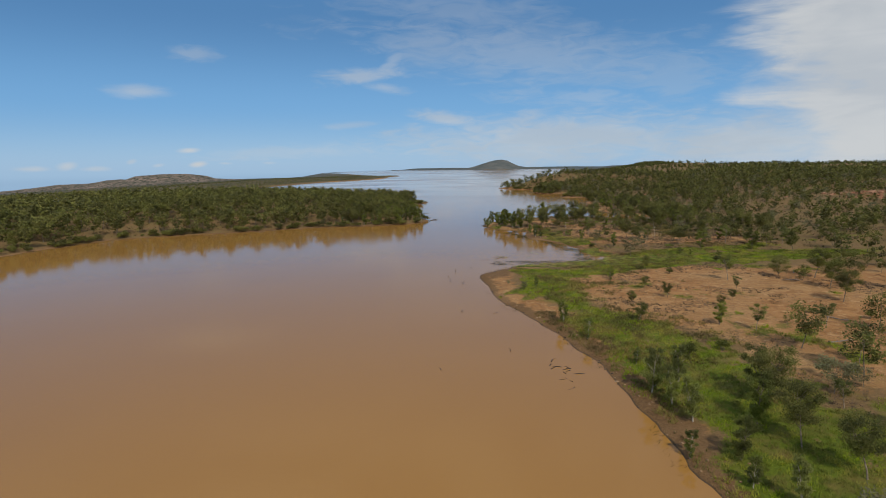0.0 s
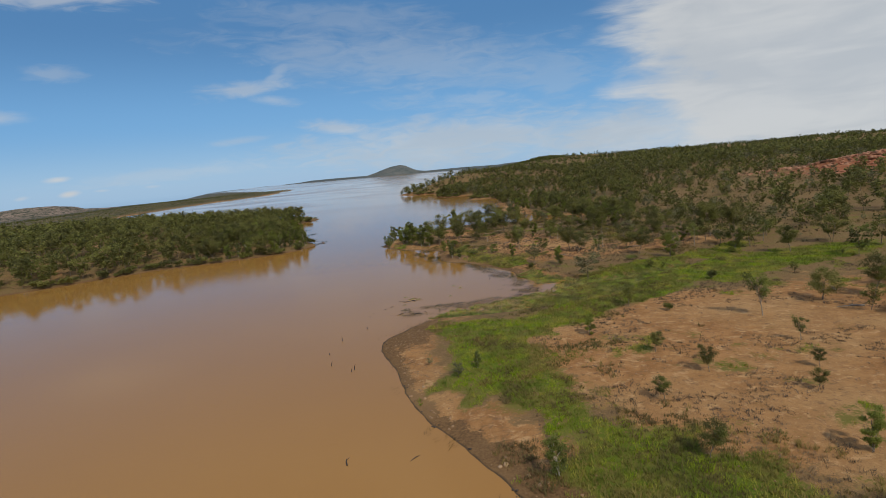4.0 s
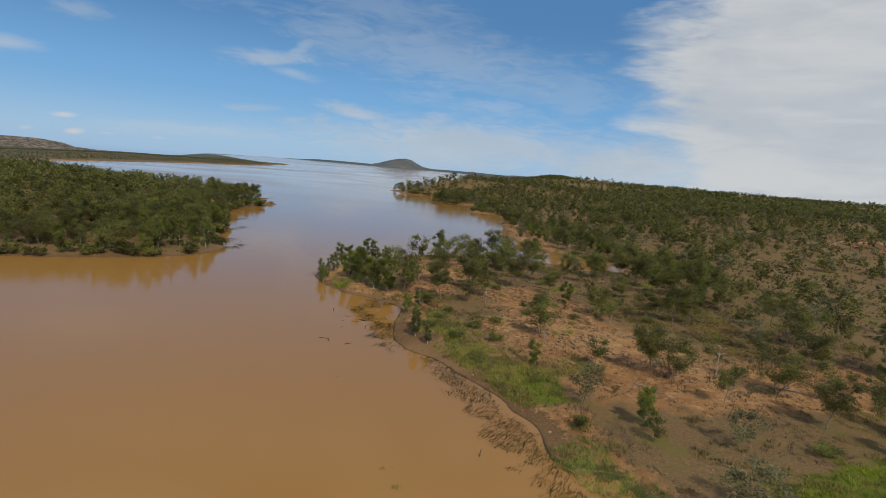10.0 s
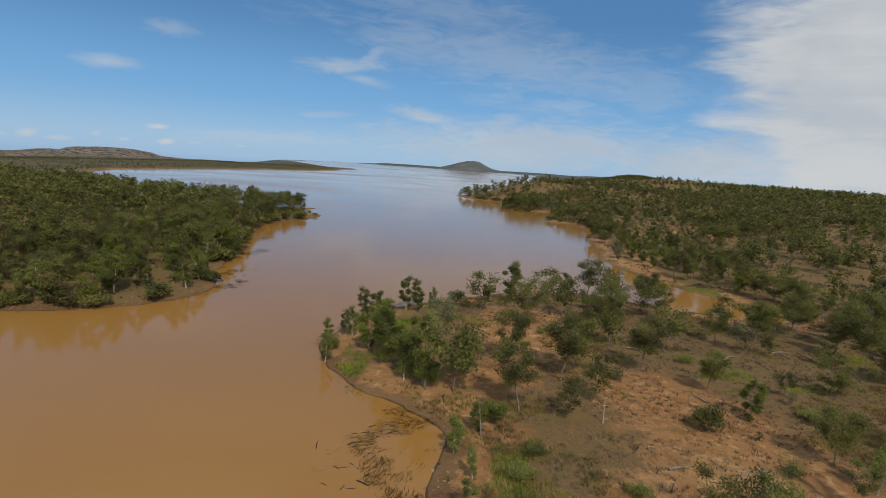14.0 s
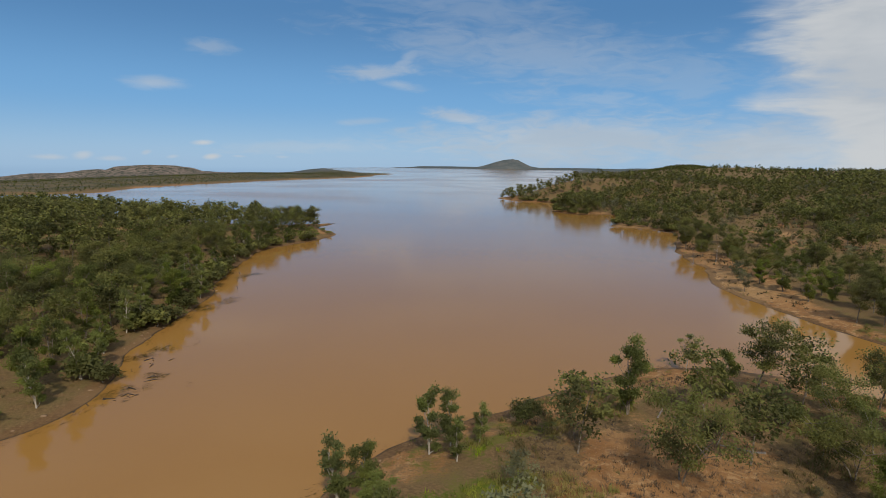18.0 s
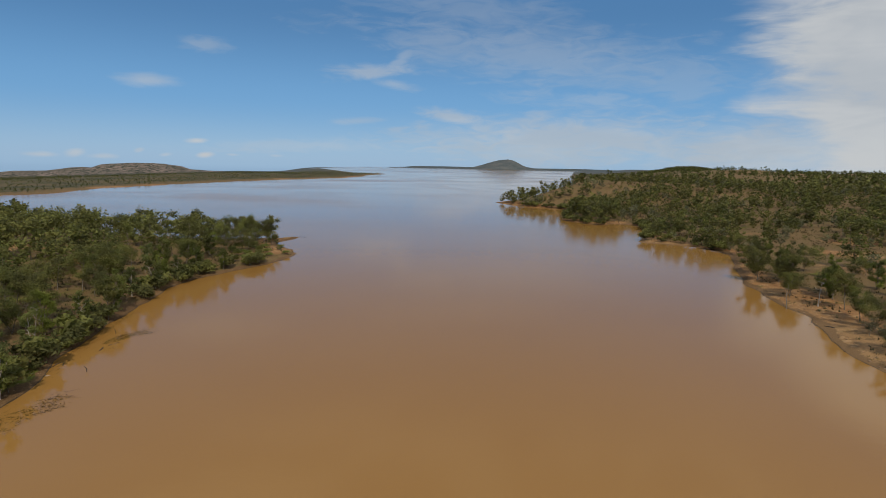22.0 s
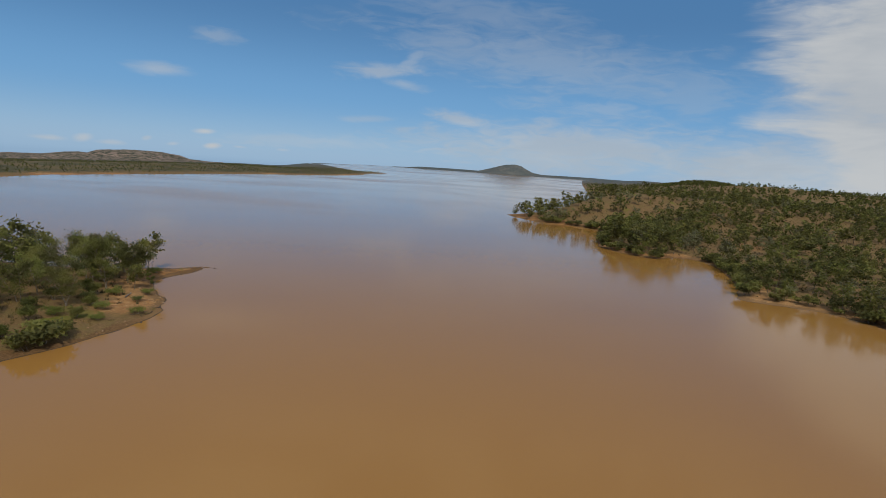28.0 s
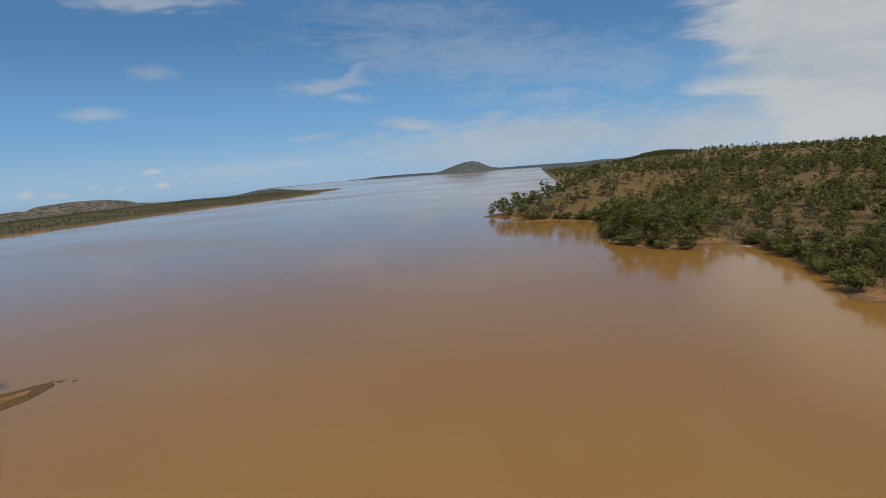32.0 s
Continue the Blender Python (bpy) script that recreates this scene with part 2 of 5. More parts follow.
    plain = blend(t, ramp(t, noise_of(t, p, 0.02, 6.0, 0.7), 0.42, 0.6), (0.150, 0.115, 0.058), (0.082, 0.080, 0.042))
    colour = blend(t, worn("plain"), colour, plain)
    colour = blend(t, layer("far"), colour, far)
    link(t, colour, s.inputs["Base Color"])
    s.inputs["Roughness"].default_value = 0.95
    s.inputs["Specular IOR Level"].default_value = 0.15
    bump(t, s, maths(t, "ADD", fine, maths(t, "MULTIPLY", grit, 0.5)), 0.7, 0.25)
    return m


def water_material():
    m, t, s = material("muddy_water")
    p = world_place(t)
    silt = blend(t, ramp(t, noise_of(t, p, 0.006, 4.0), 0.35, 0.65), (0.385, 0.198, 0.051), (0.360, 0.182, 0.046))
    link(t, silt, s.inputs["Base Color"])
    s.inputs["IOR"].default_value = 1.33
    rough = ramp(t, noise_of(t, p, 0.004, 3.0, 0.5, 1.5), 0.35, 0.7, 0.05, 0.13)
    drawn = t.nodes.new("ShaderNodeMapping")
    drawn.inputs["Scale"].default_value = (0.0022, 0.0055, 1.0)
    link(t, p, drawn.inputs[0])
    apart = t.nodes.new("ShaderNodeSeparateXYZ")
    link(t, p, apart.inputs[0])
    breeze = maths(t, "MULTIPLY", ramp(t, noise_of(t, drawn.outputs[0], 1.0, 3.0, 0.5, 0.6), 0.48, 0.66), ramp(t, apart.outputs[1], 560.0, 760.0))
    link(t, maths(t, "ADD", rough, maths(t, "MULTIPLY", breeze, 0.07)), s.inputs["Roughness"])
    wide = t.nodes.new("ShaderNodeMapping")
    wide.inputs["Scale"].default_value = (0.5, 1.0, 1.0)
    link(t, p, wide.inputs[0])
    bump(t, s, noise_of(t, wide.outputs[0], 1.2, 3.0), 0.04, 0.3)
    return m


def leaf_material(name, a, b, c, patch=0.13, through=0.38):
    m, t, s = material(name)
    tone = blend(t, island_of(t), a, b)
    place = world_place(t)
    tone = blend(t, ramp(t, noise_of(t, place, patch, 2.0), 0.35, 0.65, 0.0, 0.75), tone, c)
    tone = blend(t, ramp(t, random_of(t), 0.3, 1.0, 0.0, 0.4), tone, b)
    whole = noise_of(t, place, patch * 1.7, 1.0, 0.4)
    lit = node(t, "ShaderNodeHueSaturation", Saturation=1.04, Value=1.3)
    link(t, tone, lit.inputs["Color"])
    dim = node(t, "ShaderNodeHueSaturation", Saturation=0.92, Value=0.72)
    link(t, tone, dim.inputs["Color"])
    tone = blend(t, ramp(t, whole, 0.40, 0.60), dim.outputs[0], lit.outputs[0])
    link(t, tone, s.inputs["Base Color"])
    s.inputs["Roughness"].default_value = 0.7
    s.inputs["Specular IOR Level"].default_value = 0.12
    thin = t.nodes.new("ShaderNodeBsdfTranslucent")
    link(t, tone, thin.inputs[0])
    mix = node(t, "ShaderNodeMixShader", Fac=through)
    link(t, s.outputs[0], mix.inputs[1])
    link(t, thin.outputs[0], mix.inputs[2])
    link(t, mix.outputs[0], t.nodes["Material Output"].inputs["Surface"])
    return m


def bark_material(name, pale, dark, share):
    m, t, s = material(name)
    p = world_place(t)
    col = blend(t, ramp(t, noise_of(t, p, 4.0, 5.0, 0.65), share - 0.15, share + 0.15), dark, pale)
    link(t, col, s.inputs["Base Color"])
    s.inputs["Roughness"].default_value = 0.85
    bump(t, s, noise_of(t, p, 14.0, 3.0), 0.4, 0.03)
    return m


def stone_material():
    m, t, s = material("shore_stone")
    p = world_place(t)
    col = blend(t, ramp(t, noise_of(t, p, 2.0, 5.0), 0.3, 0.7), (0.36, 0.225, 0.120), (0.22, 0.135, 0.073))
    col = blend(t, ramp(t, random_of(t), 0.3, 1.0, 0.0, 0.7), col, (0.43, 0.30, 0.18))
    link(t, col, s.inputs["Base Color"])
    s.inputs["Roughness"].default_value = 0.9
    bump(t, s, noise_of(t, p, 7.0, 4.0), 0.6, 0.06)
    return m


def red_rock_material():
    m, t, s = material("red_rock")
    p = world_place(t)
    col = blend(t, ramp(t, noise_of(t, p, 0.25, 6.0, 0.65), 0.35, 0.65), (0.32, 0.130, 0.072), (0.40, 0.225, 0.14))
    link(t, col, s.inputs["Base Color"])
    s.inputs["Roughness"].default_value = 0.92
    bump(t, s, noise_of(t, p, 1.5, 5.0), 0.8, 0.4)
    return m


RED = red_rock_material()
GROUND, WATER, STONE = ground_material(), water_material(), stone_material()
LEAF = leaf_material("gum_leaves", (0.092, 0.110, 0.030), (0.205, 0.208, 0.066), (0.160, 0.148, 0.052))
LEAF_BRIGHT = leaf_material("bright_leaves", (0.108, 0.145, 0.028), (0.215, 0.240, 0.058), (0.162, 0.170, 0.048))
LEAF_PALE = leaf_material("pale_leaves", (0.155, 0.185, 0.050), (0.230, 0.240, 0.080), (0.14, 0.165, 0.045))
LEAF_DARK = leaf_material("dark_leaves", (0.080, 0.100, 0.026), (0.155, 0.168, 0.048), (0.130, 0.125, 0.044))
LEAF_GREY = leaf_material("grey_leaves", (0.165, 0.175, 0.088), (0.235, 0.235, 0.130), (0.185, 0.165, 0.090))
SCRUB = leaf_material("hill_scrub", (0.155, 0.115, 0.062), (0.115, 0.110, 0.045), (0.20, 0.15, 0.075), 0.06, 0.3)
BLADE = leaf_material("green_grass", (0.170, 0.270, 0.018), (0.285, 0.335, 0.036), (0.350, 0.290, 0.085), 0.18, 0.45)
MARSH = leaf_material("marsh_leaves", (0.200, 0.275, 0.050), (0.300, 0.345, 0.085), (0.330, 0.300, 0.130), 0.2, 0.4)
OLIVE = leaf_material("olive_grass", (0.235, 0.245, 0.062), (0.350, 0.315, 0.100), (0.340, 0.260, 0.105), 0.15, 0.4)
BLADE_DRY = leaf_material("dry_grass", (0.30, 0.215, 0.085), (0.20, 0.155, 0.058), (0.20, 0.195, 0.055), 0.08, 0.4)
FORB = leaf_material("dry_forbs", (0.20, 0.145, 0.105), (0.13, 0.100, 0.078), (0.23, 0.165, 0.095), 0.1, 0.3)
WEED = leaf_material("water_weed", (0.012, 0.026, 0.008), (0.030, 0.054, 0.016), (0.030, 0.040, 0.014))
WEED.node_tree.nodes["Principled BSDF"].inputs["Specular IOR Level"].default_value = 0.0
BARK = bark_material("grey_bark", (0.30, 0.25, 0.19), (0.12, 0.095, 0.07), 0.5)
BARK_WHITE = bark_material("white_bark", (0.54, 0.48, 0.40), (0.30, 0.24, 0.18), 0.42)
BARK_PALE = bark_material("pale_bark", (0.42, 0.35, 0.27), (0.20, 0.155, 0.115), 0.5)
DEADWOOD = bark_material("dead_wood", (0.33, 0.28, 0.23), (0.15, 0.12, 0.10), 0.5)
BARK_DARK = bark_material("dark_bark", (0.11, 0.09, 0.07), (0.06, 0.05, 0.042), 0.5)
WETWOOD = bark_material("wet_wood", (0.07, 0.055, 0.045), (0.03, 0.025, 0.022), 0.5)

# ---- plan of the shores ----
SHORE_BANK = [(60, -700), (75, -120), (40, -10), (28, 30), (22, 52), (20, 65), (18.5, 78), (16.5, 89), (11.5, 103), (5, 119), (2, 127), (-0.7, 138), (-3, 150), (-4.5, 158),
              (-3, 165), (3, 172), (11, 178), (20, 178), (28, 181), (35, 186), (40, 192), (36, 199), (32, 206), (31, 214), (28, 222), (21, 236), (15, 242.5), (13, 250),
              (14, 262), (14.5, 268), (9, 274), (3, 277), (-2, 283), (-6, 290), (-8, 297), (-6, 305), (-4, 313), (2, 321)]
SHORE_COVE = [(9, 329), (16, 335), (25, 342), (35, 349), (45, 350), (54, 347), (63, 341), (74, 336), (88, 334), (94, 342), (85, 355), (77, 367), (73, 376), (69, 392),
              (65, 408), (66, 420), (70.5, 437), (71, 452), (72, 470), (77, 490), (83, 510), (88, 530), (84, 542), (76, 549), (64, 553), (64.5, 560), (72, 580),
              (76, 600), (77, 622), (68, 628), (56, 621), (42, 640), (41, 652), (46, 680), (54, 705), (50, 725), (36, 736), (22, 741)]
SHORE_HEAD = [(10, 760), (1, 779), (5, 792), (24, 815), (58, 880), (92, 1000), (122, 1250), (150, 1500), (232, 2200), (318, 2900), (430, 3800), (560, 4330),
              (4700, 4250), (4700, -700)]
SHORE_ISLAND = [(-280, -700), (-280, -60), (-235, 70), (-205, 145), (-188, 186), (-184, 212), (-177, 238), (-158, 254), (-131, 267), (-112, 281), (-96, 290),
                (-78, 294), (-61, 300), (-50, 306), (-41, 317), (-40, 327), (-46, 340), (-50, 354), (-54, 377), (-61, 398), (-66, 416), (-70, 432), (-71, 450),
                (-65, 466), (-61, 482), (-60, 491), (-65, 501), (-73, 509), (-77, 517), (-74, 528), (-77, 533.5), (-84, 528), (-98, 523), (-122, 520),
                (-165, 532), (-230, 548), (-300, 545), (-380, 510), (-425, 440), (-440, 300), (-460, 100), (-480, -60), (-480, -700)]
SHORE_FAR = [(-6500, 250), (-1200, 420), (-700, 560), (-450, 650), (-372, 716), (-380, 800), (-388, 900), (-384, 1000), (-366, 1160), (-325, 1330), (-300, 1440),
             (-312, 1600), (-335, 1750), (-318, 1880), (-345, 1925), (-430, 1930), (-620, 2400), (-900, 3000), (-980, 3900), (-700, 4320), (-214, 4385), (0, 4375),
             (400, 4350), (1500, 4320), (4700, 4100), (6500, 4100), (6500, 6900), (-6500, 6900)]


def lattice(ix, iy, seed):
    h = np.sin(ix * 127.1 + iy * 311.7 + seed * 74.7) * 43758.5453
    return h - np.floor(h)


def rough(x, y, size, seed=0, octaves=4):
    """Value noise from -1 to 1 over the plan, with features of that size in metres."""
    total, weight, amount = 0.0, 1.0, 0.0
    x, y = np.asarray(x, float) / size, np.asarray(y, float) / size
    for o in range(octaves):
        ix, iy = np.floor(x), np.floor(y)
        fx, fy = x - ix, y - iy
        fx, fy = fx * fx * (3 - 2 * fx), fy * fy * (3 - 2 * fy)
        a, b = lattice(ix, iy, seed + o), lattice(ix + 1, iy, seed + o)
        c, d = lattice(ix, iy + 1, seed + o), lattice(ix + 1, iy + 1, seed + o)
        total = total + weight * ((a + (b - a) * fx) * (1 - fy) + (c + (d - c) * fx) * fy)
        amount += weight
        weight *= 0.5
        x, y = x * 2.03 + 7.1, y * 2.03 + 3.7
    return 2 * total / amount - 1


def smooth(v, lo, hi):
    u = np.clip((np.asarray(v, float) - lo) / (hi - lo), 0, 1)
    return u * u * (3 - 2 * u)


def softened(points, steps=4):
    """A closed shoreline through the plan's corners, rounded, as an array."""
    p = np.array(points, float)
    out = []
    for i in range(len(p)):
        a, b, c, d = p[i - 1], p[i], p[(i + 1) % len(p)], p[(i + 2) % len(p)]
        if np.hypot(*(c - b)) > 150:
            out.append(b)
            continue
        for k in range(steps):
            u = k / steps
            out.append(0.5 * (2 * b + (c - a) * u + (2 * a - 5 * b + 4 * c - d) * u * u + (3 * b - a - 3 * c + d) * u ** 3))
    return np.array(out)


SHORES = [softened(SHORE_BANK + SHORE_COVE + SHORE_HEAD), softened(SHORE_ISLAND), softened(SHORE_FAR)]


def inland(x, y, shore):
    """Metres inside the shoreline; negative over the water."""
    x, y = np.asarray(x, float).ravel(), np.asarray(y, float).ravel()
    best, odd = np.full(x.shape, 1e12), np.zeros(x.shape, bool)
    q = np.roll(shore, -1, axis=0)
    for (ax, ay), (bx, by) in zip(shore, q):
        dx, dy = bx - ax, by - ay
        u = np.clip(((x - ax) * dx + (y - ay) * dy) / (dx * dx + dy * dy + 1e-9), 0, 1)
        np.minimum(best, (x - ax - u * dx) ** 2 + (y - ay - u * dy) ** 2, out=best)
        if dy:
            odd ^= ((ay > y) != (by > y)) & (x < ax + (y - ay) * dx / dy)
    return np.where(odd, 1, -1) * np.sqrt(best)


def mound(x, y, cx, cy, rx, ry, turn=0.0):
    a = radians(turn)
    u = ((x - cx) * math.cos(a) + (y - cy) * math.sin(a)) / rx
    v = (-(x - cx) * math.sin(a) + (y - cy) * math.cos(a)) / ry
    return np.exp(-(u * u + v * v))


def foreland(x, y):
    """Height to which the plain past the western shore falls away with distance."""
    away, way = np.hypot(x - 5, y - 280), np.degrees(np.arctan2(5 - x, np.maximum(y - 280, 1)))
    return 25.0 - away * np.tan(np.radians(0.95 + 0.0375 * np.clip(way - 26, 0, 40)))


def marsh_cover(x, y):
    """The flat drowned meadow at the end of the inlet."""
    return smooth(mound(x, y, 24, 178, 24, 7, 6) + mound(x, y, 42, 187, 14, 10, 30) + 0.8 * mound(x, y, 36, 201, 5, 12, 25) + 0.9 * mound(x, y, 64, 195, 16, 4.5, 26), 0.35, 0.75)


def land(x, y):
    """Ground height and the three distances inland over the plan."""
    x, y = np.asarray(x, float), np.asarray(y, float)
    ins = [inland(x, y, s).reshape(x.shape) for s in SHORES]
    wob = rough(x, y, 8.0, 3, 4) * 1.5 * smooth(np.hypot(x, y - 300), 900, 500)
    bank, isle, far = ins[0] + wob, ins[1] + wob, ins[2] + rough(x, y, 60, 8) * 12
    s = np.maximum(np.maximum(bank, isle), far)
    z = np.where(s > 0, 1.5 * (1 - np.exp(-np.maximum(s, 0) / 9.0)), np.maximum(0.14 * s, -4.0))
    z = z + np.where(s > 2, rough(x, y, 14.0, 11) * 0.28 * smooth(s, 2, 12), 0)
    roll = 0.85 + 0.45 * rough(x, y, 130.0, 21, 3)
    z = z + smooth(bank, 34, 330) * 19.0 * roll * smooth(bank, 20, 60) * (1 - 0.36 * smooth(x, 190, 330) * smooth(y, 1000, 600)) * (1 - 0.85 * smooth(y, 950, 1100) * smooth((x - 5) / np.maximum(y - 280, 1), 0.22, 0.12))
    z = z + smooth(bank, 100, 300) * (14.0 * mound(x, y, 575, 2100, 75, 110) + 8.0 * mound(x, y, 470, 1650, 170, 200) + 6.0 * mound(x, y, 300, 590, 90, 70) + 5.0 * mound(x, y, 900, 1500, 500, 700))
    z = z + smooth(bank, 4, 62) * 15.0 * mound(x, y, 125, 845, 105, 85) + smooth(bank, 3, 34) * 8.0 * mound(x, y, 62, 812, 48, 60)
    z = z + smooth(isle, 12, 75) * 4.6 * roll + 2.0 * mound(x, y, -215, 270, 70, 60) * smooth(isle, 5, 40)
    drowned = np.clip(marsh_cover(x, y), 0, 1) * (z > 0)
    z = z * (1 - 0.92 * drowned) + drowned * (0.13 * rough(x, y, 6.0, 65) - 0.05)
    # quarried red face on the hillside
    cut = smooth(bank, 60, 120) * mound(x, y, 298, 378, 46, 26, -42)
    z = z + cut * 9.5 * smooth(-(x - 280) * 0.69 - (y - 384) * 0.72, 8, -8)
    # distant rises
    fz = smooth(far, 10, 260)
    z = z + fz * (0.3 + 2.0 * (0.5 + 0.5 * rough(x, y, 420.0, 31)))
    z = z - np.maximum(z - foreland(x, y), 0) * smooth(far, 40, 200) * smooth(-x, 300, 450) * smooth((5 - x) / np.maximum(y - 280, 1), 0.15, 0.25)
    z = z + 11.0 * smooth(y, 4320, 4650) * smooth(-x, 1500, 900) * (0.7 + 0.5 * rough(x, y, 600, 51)) 
    z = z - 10 * smooth(x, 1500, 3500)
    return z, bank, isle, far, s


def axis(core, tail_lo, tail_hi, step, grow):
    """Grid lines: even in the core, wider and wider outside."""
    mid = list(np.arange(core[0], core[1] + step, step))
    d, v = step, mid[-1]
    up = []
    while v < tail_hi:
        d *= grow
        v += d
        up.append(min(v, tail_hi))
    d, v, down = step, mid[0], []
    while v > tail_lo:
        d *= grow
        v -= d
        down.append(max(v, tail_lo))
    return np.array(down[::-1] + mid + up)


def mesh_of(name, verts, faces, mat=None, shade=False):
    me = bpy.data.meshes.new(name)
    verts, faces = np.asarray(verts, np.float32), np.asarray(faces, np.int32)
    n, k = faces.shape
    me.vertices.add(len(verts))
    me.vertices.foreach_set("co", verts.ravel())
    me.loops.add(n * k)
    me.loops.foreach_set("vertex_index", faces.ravel())
    me.polygons.add(n)
    me.polygons.foreach_set("loop_start", np.arange(0, n * k, k, dtype=np.int32))
    if shade:
        me.polygons.foreach_set("use_smooth", np.ones(n, bool))
    me.update(calc_edges=True)
    if mat:
        me.materials.append(mat)
    return me


GREEN = [(72, 186, 40, 8, 8), (40, 168, 20, 3.5, 12), (86, 188, 36, 8, 8), (24, 156, 10, 6, 30), (34, 165, 9, 4, 35), (50, 176, 12, 5, 30), (66, 202, 30, 4.5, 17), (12, 154, 6, 11, 0), (24, 161, 16, 4, 25), (88, 207, 14, 4, 40), (17, 128, 5.5, 34, 14), (27, 92, 7, 30, 6),
         (34, 62, 12, 40, 0), (26, 238, 5, 10, 25), (34, 226, 5, 8, 30), (22, 255, 2.2, 8, 8), (0, 289, 4, 7, 0), (7, 309, 6, 3.0, 40), (-57, 378, 4, 8, -10),
         (5, 273, 4, 3, 0), (80, 362, 5, 10, -20)]
BARE = [(58, 118, 26, 34, 10), (62, 150, 30, 14, 10), (50, 236, 22, 12, 15), (44, 252, 12, 10, 0), (24, 304, 9, 14, 10), (45, 275, 12, 20, 20), (30, 320, 9, 8, 0),
        (95, 130, 26, 40, 0), (72, 228, 24, 6, 8), (76, 402, 5, 22, -8), (80, 452, 5, 25, 5), (20, 283, 6, 6, 0), (-72, 505, 6, 8, 0), (-68, 495, 4, 8, 0), (150, 560, 11, 9, 0), (128, 528, 7, 13, 20), (180, 470, 12, 10, 0), (38, 146, 7, 9, 10), (31, 163, 2.6, 1.3, 20), (27.5, 159.5, 1.8, 1.2, 0), (52, 164, 9, 4, 30), (46, 180.5, 17, 1.3, 35), (18, 246, 3, 9, 0), (1, 163, 5, 9, 0)]


def green_cover(x, y):
    """How green the ground is over the plan: lush near the inlet, broken by dry gaps elsewhere."""
    lush = mound(x, y, 76, 190, 36, 7, 8) + mound(x, y, 66, 202, 28, 4, 17)
    return sum(mound(x, y, *g) for g in GREEN) * 0.85 + 0.5 * lush + (0.7 * rough(x, y, 11.0, 101) + 0.6 * rough(x, y, 3.5, 102)) * (1 - 0.3 * np.clip(lush, 0, 1))


def build_ground():
    xs = axis((-110, 112), -4700, 4700, 1.5, 1.08)
    ys = axis((36, 545), -700, 4990, 1.75, 1.055)
    gx, gy = np.meshgrid(xs, ys)
    z, bank, isle, far, s = land(gx, gy)
    nx, ny = len(xs), len(ys)
    idx = np.arange(nx * ny).reshape(ny, nx)
    faces = np.stack([idx[:-1, :-1], idx[:-1, 1:], idx[1:, 1:], idx[1:, :-1]], -1).reshape(-1, 4)
    me = mesh_of("ground", np.stack([gx, gy, z], -1).reshape(-1, 3), faces, GROUND, True)
    grass = green_cover(gx, gy)
    bare = sum(mound(gx, gy, *g) for g in BARE)
    bare = bare + (0.55 - 0.3 * smooth(bank, 50, 110)) * smooth(rough(gx, gy, 38.0, 61), 0.05, 0.6)
    bare = bare + 0.75 * smooth(s, 11, 4) * smooth(grass, 0.6, 0.3) * np.where((isle > 0) & (gy < 503), 0.1, np.where(far > 0, 0.4, np.where(gy > 860, 0.15, 1.0)))
    red = 1.2 * mound(gx, gy, 294, 376, 48, 28, -42) * smooth(bank, 60, 110)
    mud = smooth(s + 1.6 * rough(gx, gy, 7.0, 63) - 2.6 * smooth(gy, 140, 110) - 1.6 * mound(gx, gy, 22, 232, 12, 24, 25), 3.2, 0.6) * smooth(far, 60, -60) * (1 - 0.5 * smooth(grass, 0.5, 1.0)) + 1.2 * mound(gx, gy, 3, 163, 10, 9) * smooth(s, 12, 6) + 1.1 * mound(gx, gy, 18, 245, 4, 9, 10)
    # share of the painted haze tint, growing with distance from the flight
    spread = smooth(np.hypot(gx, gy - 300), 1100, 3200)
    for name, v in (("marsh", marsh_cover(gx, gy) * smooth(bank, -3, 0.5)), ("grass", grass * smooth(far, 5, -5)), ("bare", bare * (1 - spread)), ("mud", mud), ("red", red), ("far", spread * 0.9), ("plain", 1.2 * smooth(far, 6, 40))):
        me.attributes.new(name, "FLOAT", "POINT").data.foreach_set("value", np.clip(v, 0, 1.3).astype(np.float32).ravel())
    tagged(new("ground", me), "reddish soil with dry and green grass round a lake", "ground", kind="structure")


build_ground()


